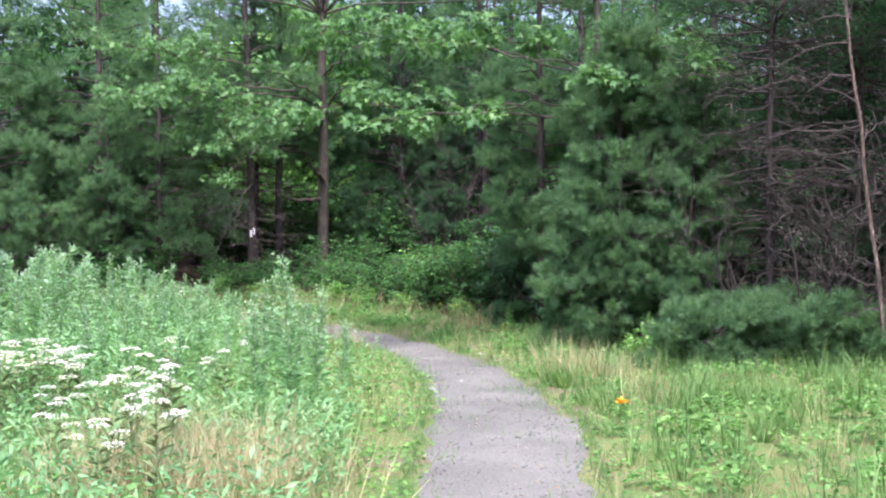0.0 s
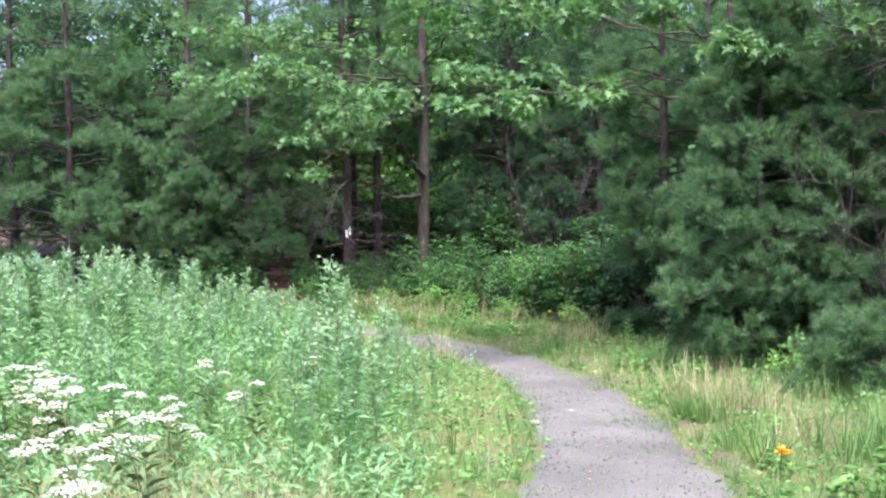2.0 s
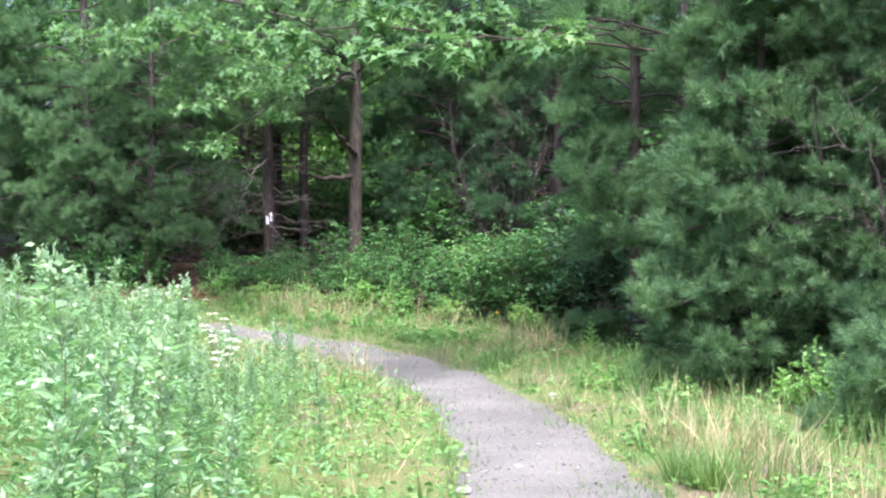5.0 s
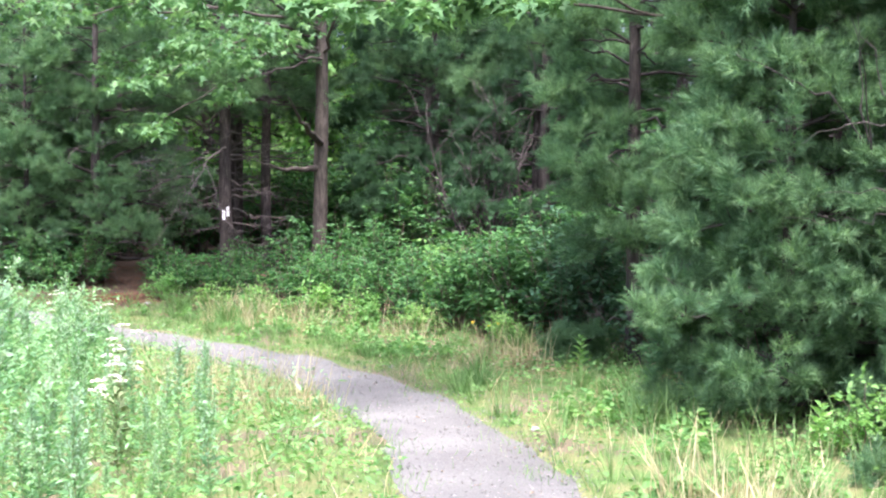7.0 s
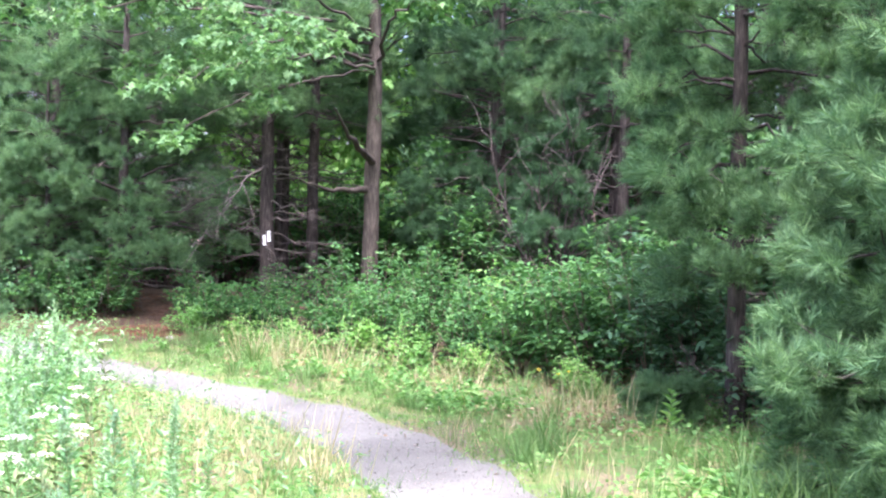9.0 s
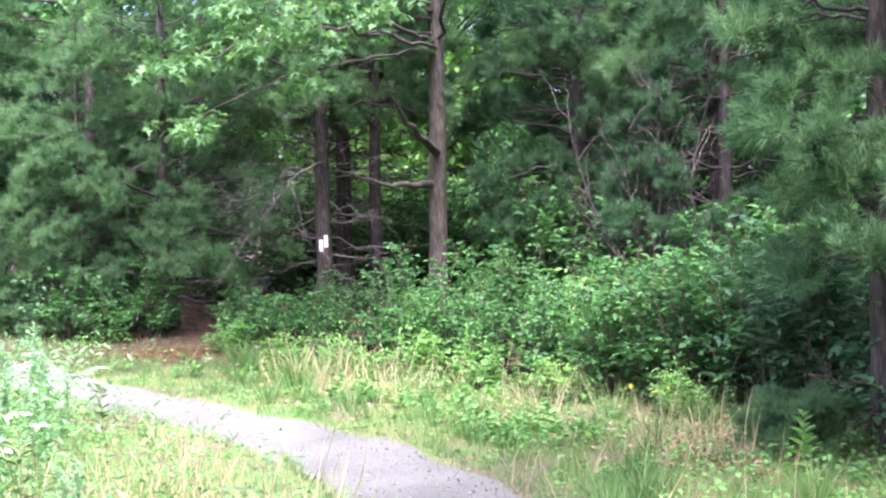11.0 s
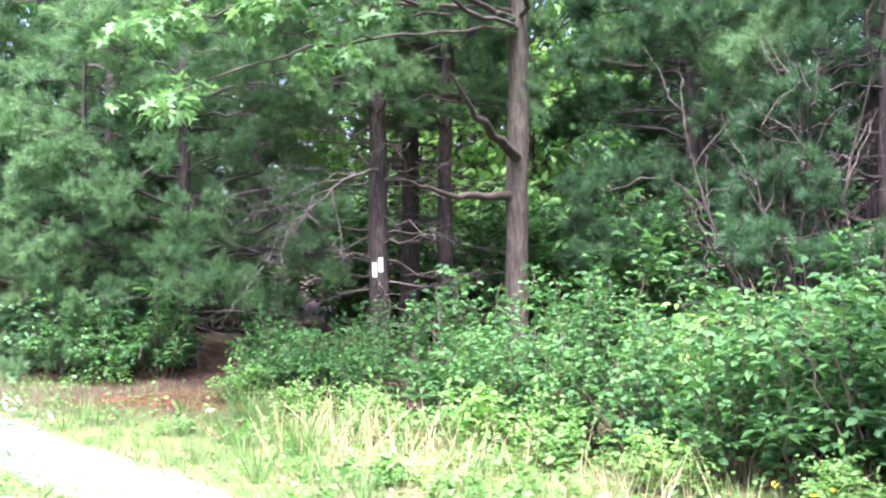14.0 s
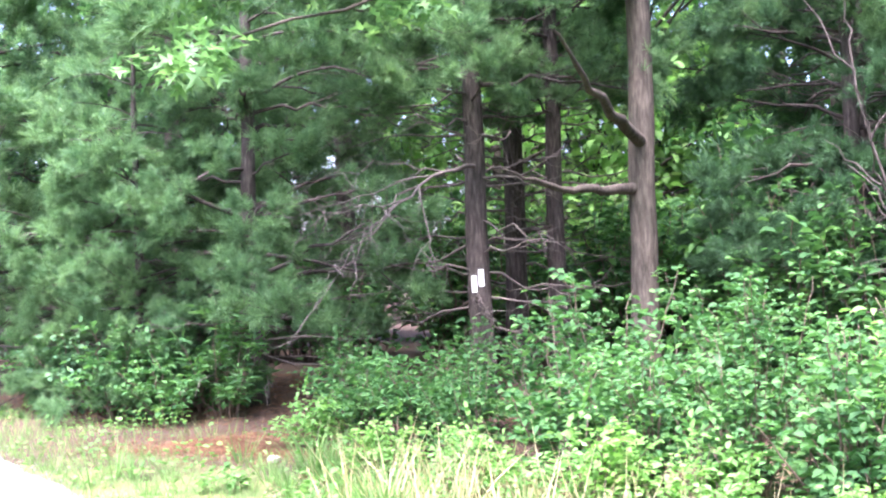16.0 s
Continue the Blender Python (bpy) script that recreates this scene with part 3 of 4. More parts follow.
def oak(x, y, h, trunk_r, lean, limbs, seed, label, bark=BARK_OAK, size=0.15, top_leaves=260):
    """limbs: (height on the trunk, tip, sprays along it, spray size, limb radius)."""
    r = np.random.default_rng(seed)
    z0 = float(gz(x, y))
    ob = thing("oak_tree", x, y, z0, label, "tree", "oaks at the wood's edge")
    trunk, br, tw, lv = Geo(), Geo(), Geo(), Geo()
    n = 18
    zz = np.linspace(-0.15, h, n)
    tx, ty = lean[0] * zz / h + np.cumsum(r.normal(0, 0.012, n)), lean[1] * zz / h + np.cumsum(r.normal(0, 0.012, n))
    rad = trunk_r * np.clip(1 - 0.62 * zz / h, 0.1, 1)
    rad[0] *= 1.3
    trunk.tube(np.c_[tx, ty, zz], rad * (1 + r.normal(0, 0.03, n)), 14)
    origin = np.array([x, y, z0])
    for z, tip, k, spread, lr in limbs:
        b = np.array([np.interp(z, zz, tx), np.interp(z, zz, ty), z])
        e = np.array(tip) - origin
        lr *= 0.6 if k else 0.95
        p = curve_pts(b, e, 14, r.uniform(0.05, 0.25) if k else -0.1, 0.035 if k else 0.02, r)
        limb = part("limb", Geo().tube(p, np.linspace(lr, 0.008, 14), 7, False), bark, ob, smooth=True)
        spray = Geo()
        d = unit(e - b)
        for j in range(k):
            s = 1.0 - 0.5 * j / max(1, k)
            i = min(13, int(s * 13))
            c = p[i] + (0 if j == 0 else 1) * (unit(np.cross(d, (0, 0, 1))) * (-1) ** j * spread * 0.7 + np.array([0, 0, r.uniform(-0.1, 0.25)]))
            if j:
                tw.tube(curve_pts(p[max(0, i - 2)], c, 6, 0.04, 0.02, r), np.linspace(0.012, 0.004, 6), 4, False)
            oak_spray(spray, tw, c, d + r.normal(0, 0.25, 3), int(20 * spread / 0.5), spread, r, size)
        if k:
            part("leaf_spray", spray, OAK, limb, "flat spray of lobed green leaves", kind="stuff")
    # the high crown
    for _ in range(top_leaves // 10):
        c = np.array([lean[0] + r.normal(0, 1.5), lean[1] + r.normal(0, 1.5), h * r.uniform(0.72, 1.12)])
        oak_spray(lv, tw, c, r.normal(0, 1, 3) + (0, 0, 0.2), 10, 0.6, r, 0.17)
        br.tube(curve_pts((np.interp(h * 0.7, zz, tx), np.interp(h * 0.7, zz, ty), h * 0.7), c, 6, 0.1, 0.05, r), np.linspace(0.03, 0.006, 6), 4, False)
    part("trunk", trunk, bark, ob, smooth=True)
    part("crown_wood", br, bark, ob, smooth=True, kind="stuff")
    part("twig_work", tw, bark, ob, kind="stuff")
    part("leaves", lv, OAK, ob, "lobed green leaves in flat sprays", kind="stuff")
    return ob


oak(-2.88, 29.0, 9, 0.145, (0.1, 0.0), [
    (2.35, (-3.05, 26.7, 2.3), 0, 0.5, 0.075),
    (1.95, (-3.75, 27.5, 1.3), 0, 0.5, 0.065),
    (3.9, (-3.6, 23.6, 2.75), 4, 0.55, 0.06),
    (3.9, (-4.4, 23.8, 2.3), 4, 0.55, 0.05),
    (4.2, (-5.4, 23.4, 3.2), 5, 0.6, 0.05),
    (4.4, (-6.5, 24.0, 3.3), 5, 0.65, 0.05),
    (3.8, (-3.2, 23.9, 2.6), 1, 0.4, 0.045),
    (3.75, (-4.25, 23.5, 1.7), 2, 0.4, 0.035),
    (3.9, (-1.6, 25.0, 3.6), 1, 0.4, 0.05),
    (4.0, (-5.4, 25.6, 2.7), 4, 0.6, 0.04),
    (4.3, (-3.8, 25.2, 3.9), 2, 0.5, 0.05),
    (4.6, (-6.8, 25.6, 4.4), 5, 0.8, 0.05),
    (4.8, (-1.5, 26.8, 4.7), 2, 0.5, 0.05),
], 41, "oak with a straight grey-brown trunk and long low limbs")
oak(2.72, 20.2, 8, 0.085, (-0.25, -0.2), [
    (3.55, (-2.05, 17.8, 2.65), 4, 0.42, 0.03),
    (3.75, (-0.35, 17.6, 2.5), 3, 0.42, 0.03),
    (3.6, (-1.15, 17.7, 2.4), 4, 0.42, 0.028),
    (4.3, (-0.6, 18.6, 3.65), 3, 0.5, 0.03),
    (4.4, (0.6, 18.2, 3.8), 2, 0.5, 0.03),
    (4.5, (-1.8, 19.2, 3.9), 4, 0.6, 0.03),
    (4.4, (2.1, 16.4, 2.95), 2, 0.35, 0.02),
    (4.8, (3.6, 16.8, 3.2), 3, 0.5, 0.025),
], 42, "slender oak leaning out over the footpath", size=0.185)


# ---- dead tree: bare, grey, with peeled patches ----
def bare_limb(g, a, b, r0, depth, r):
    n = 8
    p = curve_pts(a, b, n, r.uniform(-0.1, 0.12), 0.03 * np.linalg.norm(np.subtract(b, a)), r)
    g.tube(p, np.linspace(r0, r0 * 0.25, n), 5, False)
    if depth:
        for i in range(2, n):
            for _ in range(2):
                d = unit(unit(p[i] - p[i - 1]) * 0.8 + r.normal(0, 0.5, 3))
                bare_limb(g, p[i], p[i] + d * np.linalg.norm(np.subtract(b, a)) * r.uniform(0.2, 0.4), r0 * 0.4, depth - 1, r)


def dead_tree():
    r = np.random.default_rng(51)
    x, y = 5.35, 14.5
    z0 = float(gz(x, y))
    ob = thing("dead_tree", x, y, z0, "thin dead tree with peeling bark and bare tangled limbs", "tree")
    tr, lb = Geo(), Geo()
    zz = np.linspace(-0.1, 5.6, 14)
    tx = np.interp(zz, [0, 0.6, 2.5, 4.5, 5.6], [0.0, -0.05, -0.31, -0.58, -0.7]) + r.normal(0, 0.012, 14)
    tr.tube(np.c_[tx, np.zeros(14), zz], np.linspace(0.030, 0.012, 14), 9)
    for _ in range(30):
        z = r.uniform(0.4, 4.8)
        a = r.uniform(-0.5, 3.9) + 1.57
        ln = r.uniform(0.7, 2.0)
        b = np.array([np.interp(z, zz, tx), 0, z])
        lb = Geo()
        bare_limb(lb, b, b + np.array([np.cos(a) * ln, abs(np.sin(a)) * ln * 0.9 + 0.1, r.uniform(-0.5, 0.3)]), 0.013, 1, r)
        # BARK, darker than DEADWOOD, puts the shade here into the limb colour
        part("limb", lb, BARK, ob)
    part("trunk", tr, PEELED, ob, "pinkish peeling trunk", True)
    # a fallen grey limb lodged across it
    g = Geo()
    p = curve_pts((6.6, 15.2, 2.45), (3.2, 15.0, 2.66), 12, 0.12, 0.025, r)
    g.tube(p, np.linspace(0.07, 0.016, 12), 7, True)
    for i in range(3, 11, 2):
        bare_limb(g, p[i], p[i] + np.array([-0.5, r.normal(0, 0.2), r.uniform(-0.4, 0.3)]), 0.014, 1, r)
    g.tube(curve_pts((5.6, 14.9, -0.9), (6.5, 15.2, 2.5), 8, 0.1, 0.03, r), np.linspace(0.07, 0.055, 8), 7)
    part("fallen_limb", g, DEADWOOD, ob, "weathered grey limb lodged sideways")


dead_tree()


def brush(x, y, seed, h, w, n, mat=DEADWOOD, label="tangle of bare brown dead branches"):
    r = np.random.default_rng(seed)
    ob = thing("dead_brush", x, y, float(gz(x, y)), label, "brush")
    g = Geo()
    for _ in range(n):
        a = np.array([r.normal(0, 0.2) * w, r.normal(0, 0.2) * w, -0.05])
        b = np.array([r.normal(0, 0.55) * w, r.normal(0, 0.4) * w, h * r.uniform(0.55, 1.1)])
        g = Geo()
        bare_limb(g, a, b, r.uniform(0.012, 0.03), 1, r)
        part("branch", g, mat, ob, kind="stuff")


brush(0.1, 27.8, 61, 2.6, 1.1, 12, BARK)
brush(4.3, 16.4, 63, 2.6, 1.4, 10, BARK)
brush(5.6, 16.0, 64, 3.2, 1.4, 11, BARK)
brush(5.0, 15.6, 65, 2.4, 1.1, 8, BARK)
brush(4.7, 17.3, 66, 3.0, 1.6, 13, BARK)


# bare forked branches that hang in front of the blazed pine
def hanging_branch():
    r = np.random.default_rng(71)
    x, y = -4.62, 29.3
    ob = thing("dead_branch", x, y, float(gz(x, y)) + 0.1, "bare grey forked branch reaching out from the blazed pine", "branch")
    g = Geo()
    o = np.array([x, y, float(gz(x, y)) + 0.1])
    main = curve_pts((0, 0, 2.2), np.array((-4.55, 26.5, 0.75)) - o, 10, 0.15, 0.03, r)
    g.tube(main, np.linspace(0.022, 0.006, 10), 5, False)
    for i, e in ((4, (-5.3, 26.8, 1.0)), (5, (-4.8, 26.2, 0.42)), (6, (-5.1, 26.4, 0.85)), (5, (-4.1, 26.6, 0.5)), (3, (-5.2, 27.4, 1.35)), (7, (-4.6, 26.0, 0.5))):
        bare_limb(g, main[i], np.array(e) - o, 0.010, 1, r)
    part("forked_branch", g, DEADWOOD, ob)


hanging_branch()
print("trees done")


# ---- shrubs ----
def shrub_meshes(seed, h, w, stems, leaf, size, dense=26, top=False):
    r = np.random.default_rng(seed)
    st, lv = Geo(), Geo()
    P, D = [], []
    for _ in range(stems):
        a, ln = r.uniform(0, 6.28), h * r.uniform(0.4, 1.3)
        out = w * np.sqrt(r.uniform(0.02, 1))
        b = np.array([np.cos(a), np.sin(a), 0]) * out * 0.3
        e = np.array([np.cos(a) * out, np.sin(a) * out, ln * (1 - 0.3 * (out / w) ** 2)])
        p = curve_pts(b, e, 8, 0.1 * h, 0.02, r)
        p[0, 2] = -0.05
        st.tube(p, np.linspace(0.009, 0.003, 8), 4, False)
        for k in range(dense):
            s = r.uniform(0.12 if not top else 0.35, 1.0)
            c = np.array([np.interp(s, np.linspace(0, 1, 8), p[:, q]) for q in range(3)])
            d = unit(np.r_[r.normal(0, 1, 2), r.uniform(-0.1, 0.7)])
            tl = r.uniform(0.06, 0.24)
            m = r.integers(2, 5)
            for q in range(m):
                P.append(c + d * tl * (q + 1) / m)
                sg = 1 if q % 2 else -1
                D.append(unit(d * 0.7 + sg * 0.8 * np.cross(d, (0, 0, 1)) + np.array([0, 0, r.uniform(-0.5, 0.25)])))
    P, D = np.array(P), np.array(D)
    lv.stamp(leaf, P, frames_along(D, r.normal(0, 0.35, len(P))), r.uniform(0.65, 1.3, len(P)) * size)
    return st.mesh("stems"), lv.mesh("leaves")


SH = [shrub_meshes(81 + i, h, w, n, lf, sz, dn) for i, (h, w, n, lf, sz, dn) in enumerate([
    (0.95, 0.6, 20, OVAL, 0.085, 20), (1.25, 0.7, 22, BROAD, 0.075, 22), (0.7, 0.55, 18, BROAD, 0.07, 18), (1.5, 0.75, 24, OVAL, 0.11, 20), (1.1, 0.6, 14, NARROW, 0.13, 22)])]


def shrub(x, y, kind, mat, size, turn, label, name="shrub"):
    ob = thing(name, x, y, float(gz(x, y)) - 0.01, label, "shrub", "shrubs along the wood's edge", turn, size)
    stems = SH[kind][0]
    part("stem_work", stems, STEM_BROWN, ob, kind="stuff")
    key = (kind, mat.name)
    if key not in LEAF_COPIES:
        me = SH[kind][1].copy()
        me.materials.clear()
        me.materials.append(mat)
        LEAF_COPIES[key] = me
    part("leaves", LEAF_COPIES[key], mat, ob, kind="stuff")


LEAF_COPIES = {}
r_sh = np.random.default_rng(91)
# first row, along the grass
for x, y, k, mat, s in [
    (-4.55, 26.3, 0, SHRUB, 0.68), (-3.9, 25.9, 0, SHRUB, 0.75), (-3.35, 25.5, 1, SHRUB, 0.6), (-2.7, 25.2, 0, SHRUB, 0.85), (-2.1, 25.0, 1, SHRUB, 0.7), (-1.5, 24.7, 1, SHRUB, 0.75),
    (-0.9, 24.3, 1, SHRUB, 0.85), (-0.35, 23.9, 1, SHRUB, 0.9), (0.15, 23.6, 3, SHRUB, 0.8), (0.6, 23.4, 1, SHRUB, 1.05), (1.1, 23.2, 3, SHRUB_DARK, 0.95), (1.6, 22.9, 3, SHRUB_DARK, 1.0), (2.1, 22.5, 3, SHRUB_DARK, 1.05),
    (-4.9, 27.0, 2, SHRUB, 0.9), (-6.9, 27.2, 2, SHRUB, 0.95), (-7.5, 27.3, 0, SHRUB, 0.95), (-8.1, 27.6, 2, SHRUB_DARK, 1.1), (-8.8, 27.9, 0, SHRUB, 0.8), (-6.5, 27.5, 4, SHRUB, 0.9), (-7.2, 28.0, 3, SHRUB_DARK, 0.85)]:
    shrub(x, y, k, mat, s, r_sh.uniform(0, 6.28), "leafy green shrub crowding the edge of the wood" if mat is SHRUB else "dark blue-green leafy shrub in the shade of the wood")
# second and third rows, taller and in shade
for i in range(30):
    x = -5.5 + 8.5 * (i % 15) / 14 + r_sh.normal(0, 0.2)
    y = np.interp(x, WOOD_EDGE[:, 0], WOOD_EDGE[:, 1]) + (1.3 if i < 15 else 2.9) + r_sh.normal(0, 0.3)
    if x < -2.2 and i >= 15:
        continue
    if abs(x + 2.88) < 0.5 and abs(y - 29) < 0.6:
        continue
    tall = float(np.interp(x, [-5, -3.4, -2.4, -0.8, 0.3], [0.58, 0.68, 0.85, 0.78, 1.15]))
    shrub(x, y, int(r_sh.integers(0, 3 if x < -0.2 else 4)), SHRUB if x < 0.6 or r_sh.random() < 0.5 else SHRUB_DARK, tall * r_sh.uniform(0.85, 1.2), r_sh.uniform(0, 6.28), "tall leafy shrub in the shade behind the edge")
# leafy understorey behind the trunks, and undergrowth deep in the wood
for x, y, k, s in [(-0.7, 29.4, 3, 1.15), (-2.0, 30.8, 3, 1.4), (0.9, 27.2, 3, 1.1), (-1.4, 30.0, 1, 1.5), (-3.6, 32.0, 3, 1.2), (1.9, 25.2, 3, 1.1), (2.9, 24.0, 3, 1.15)]:
    shrub(x, y, k, SHRUB, s, r_sh.uniform(0, 6.28), "tall leafy understorey bush behind the front trunks")
for i in range(24):
    x = -11 + 15 * (i + r_sh.uniform(-0.3, 0.3)) / 24
    shrub(x, 33.2 + r_sh.normal(0, 0.6), int(r_sh.integers(0, 2)), SHRUB, r_sh.uniform(1.3, 1.9), r_sh.uniform(0, 6.28), "leafy undergrowth deep in the wood")
# pale young sprigs in front
for x, y, s in [(-3.1, 24.75, 0.6), (-2.3, 24.45, 0.75), (-1.55, 24.2, 0.7), (-0.75, 23.5, 0.6), (-3.85, 25.1, 0.6), (-4.85, 26.0, 0.6), (0.35, 22.9, 0.55), (2.85, 16.3, 0.7)]:
    shrub(x, y, 2, LIME, s, r_sh.uniform(0, 6.28), "small bright green leafy seedling at the wood's edge", "seedling")
for x, y, s in [(0.1, 24.6, 0.8), (-0.5, 25.3, 0.7), (0.8, 24.5, 0.9)]:
    shrub(x, y, 3 if x > 0.5 else 0, LIME if x < 0 else SHRUB, s * (1.0 if x > 0.5 else 1.4), r_sh.uniform(0, 6.28), "bright green broad-leaved bush at the wood's edge")


# leafy trees beyond the pines
def leafy_tree(x, y, h, seed):
    r = np.random.default_rng(seed)
    ob = thing("broadleaf_tree", x, y, float(gz(x, y)), "sunlit broad-leaved tree beyond the shaded pines", "tree", "broad-leaved trees beyond the pines")
    tr, lv = Geo(), Geo()
    tr.tube(curve_pts((0, 0, -0.1), (r.normal(0, 0.3), 0, h), 9, 0, 0.05, r), np.linspace(0.14, 0.03, 9), 7)
    P = []
    for _ in range(46):
        a, z = r.uniform(0, 6.28), h * r.uniform(0.1, 1.05)
        rr = 2.2 * r.uniform(0.4, 1.0) * (1.1 - (z / h - 0.45) ** 2)
        c = np.array([np.cos(a) * rr, np.sin(a) * rr, z])
        tr.tube(curve_pts((0, 0, z * 0.8), c, 5, 0.1, 0.03, r), np.linspace(0.03, 0.008, 5), 4, False)
        P.append(c + r.normal(0, 0.38, (85, 3)) * (1, 1, 0.7))
    P = np.concatenate(P)
    lv.stamp(BROAD, P, frames_along(r.normal(0, 1, P.shape) + (0, 0, -0.2), r.normal(0, 0.6, len(P))), r.uniform(0.7, 1.3, len(P)) * 0.2)
    part("trunk", tr, BARK_OAK, ob)
    # behind the blazed pine the sunlight is put into a lighter leaf colour
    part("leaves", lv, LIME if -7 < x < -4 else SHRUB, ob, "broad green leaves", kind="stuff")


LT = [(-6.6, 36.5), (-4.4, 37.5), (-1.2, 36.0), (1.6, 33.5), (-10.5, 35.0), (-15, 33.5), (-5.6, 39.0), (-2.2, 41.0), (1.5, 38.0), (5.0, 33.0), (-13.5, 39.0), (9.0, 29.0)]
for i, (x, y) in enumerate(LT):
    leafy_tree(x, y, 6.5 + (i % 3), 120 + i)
print("shrubs done")


# ---- meadow: tall weeds, one by one ----
def weed_meshes(seed, h, branchy=1.0):
    """A tall mugwort-like weed: a stiff stem, cut leaves and a pale flowering spike."""
    r = np.random.default_rng(seed)
    st, lv, tp = Geo(), Geo(), Geo()
    top = np.array([r.normal(0, 0.06), r.normal(0, 0.06), h])
    p = curve_pts((0, 0, -0.04), top, 9, 0, 0.008, r)
    st.tube(p, np.linspace(0.006, 0.002, 9), 3, False)
    P, D, S, PT, DT, ST = [], [], [], [], [], []
    k = int(56 * h)
    for i in range(k):
        s = 0.06 + 0.90 * i / k
        c = np.array([np.interp(s, np.linspace(0, 1, 9), p[:, q]) for q in range(3)])
        a = i * 2.4 + r.normal(0, 0.3)
        ln = (0.105 if s < 0.7 else 0.075) * r.uniform(0.7, 1.2)
        d = np.array([np.cos(a), np.sin(a), r.uniform(0.1, 0.9)])
        for o in (-0.7, 0, 0.7):
            rot = np.array([np.cos(a + o), np.sin(a + o), d[2] - 0.25 * abs(o)])
            P.append(c + unit(d) * ln * 0.25 * (o == 0)), D.append(rot), S.append(ln * (1.0 if o == 0 else 0.62))
        if s > 0.55 and i % 2 == 0:
            bl = (0.06 + 0.20 * (1.05 - s)) * branchy
            bd = unit(np.array([np.cos(a) * 0.55, np.sin(a) * 0.55, 1.0]))
            e = c + bd * bl
            st.tube(np.array([c, (c + e) / 2, e]), [0.0025, 0.002, 0.001], 3, False)
            for q in range(int(5 + 30 * bl)):
                PT.append(c + bd * bl * r.uniform(0.2, 1.1)), DT.append(r.normal(0, 0.8, 3) + (0, 0, 0.7)), ST.append(r.uniform(0.018, 0.042))
    for q in range(36):
        PT.append(p[-1] - np.array([0, 0, 0.26 * h * r.uniform(-0.05, 0.9)]) + r.normal(0, 0.008, 3)), DT.append(r.normal(0, 0.8, 3) + (0, 0, 0.8)), ST.append(r.uniform(0.02, 0.048))
    lv.stamp(NARROW, P, frames_along(np.array(D), r.normal(0, 0.5, len(P))), S)
    tp.stamp(BUD, PT, frames_along(np.array(DT), r.normal(0, 1, len(PT))), ST)
    return st.mesh("stem"), lv.mesh("leaves"), tp.mesh("flower_spike")


WD = [weed_meshes(200 + i, 1.0 + 0.08 * i, 0.8 + 0.1 * i) for i in range(6)]


FAR_WEEDS = []


def tall_weed(x, y, h, label="tall grey-green weed with a pale flowering spike"):
    i = int(rng.integers(0, 6))
    if x < -5.4:
        FAR_WEEDS.append((i, x, y, h / (1.0 + 0.08 * i), rng.uniform(0, 6.28)))
        return
    ob = thing("tall_weed", x, y, float(gz(x, y)), label, "weed", "tall weeds in the meadow", rng.uniform(0, 6.28), h / (1.0 + 0.08 * i))
    ob.rotation_euler = (rng.normal(0, 0.05), rng.normal(0, 0.05), rng.uniform(0, 6.28))
    stem = part("stem", WD[i][0], STEM, ob)
    part("leaves", WD[i][1], WEED, stem, kind="stuff")
    part("flower_spike", WD[i][2], WEED_TOP, stem, "pale flowering spike", kind="stuff")


STAND_Y, STAND_X = [6, 9, 11, 13.5, 16, 19, 21], [-3.6, -2.7, -2.2, -2.2, -2.7, -3.2, -4.2]


def in_weeds(x, y):
    """The edge of the tall stand."""
    return x < np.interp(y, STAND_Y, STAND_X)


made = 0
while made < 350:
    x, y = rng.uniform(-10.5, -1.9), rng.uniform(8.5, 21.5)
    if not in_weeds(x, y) or rng.random() < max((-x - 6.5) / 4.5, (9.8 - y) / 1.3, (y - 20.3) / 1.2):
        continue
    h = rng.uniform(0.75, 1.5) + 0.12 * (x < -3.5)
    inside = float(np.interp(y, STAND_Y, STAND_X)) - x
    tall_weed(x, y, min(h, 1.6) * (0.9 if y > 17 else 1.0) * (0.66 + 0.34 * min(1.0, inside / 1.8)))
    made += 1
for _ in range(70):
    y = rng.uniform(8.6, 16.5)
    x = float(np.interp(y, STAND_Y, STAND_X)) + rng.uniform(0, 1.1)
    tall_weed(x, y, rng.uniform(0.4, 0.8), "short young grey-green weed at the edge of the tall stand")
for x, y, h in [(-1.18, 9.4, 1.45), (-1.05, 9.6, 1.2), (-1.3, 9.7, 1.15), (-0.95, 9.3, 1.0), (-1.45, 9.3, 1.05), (-1.1, 9.15, 0.95), (-1.25, 10.0, 1.1), (-0.85, 9.8, 0.9), (-1.6, 10.2, 1.1), (-1.4, 11.0, 1.15), (-1.75, 11.8, 1.2), (-1.9, 12.6, 1.25), (-1.2, 11.9, 0.9), (-1.05, 13.4, 0.75), (-1.7, 15.2, 0.9), (-2.2, 16.0, 0.8)]:
    tall_weed(x, y, h)


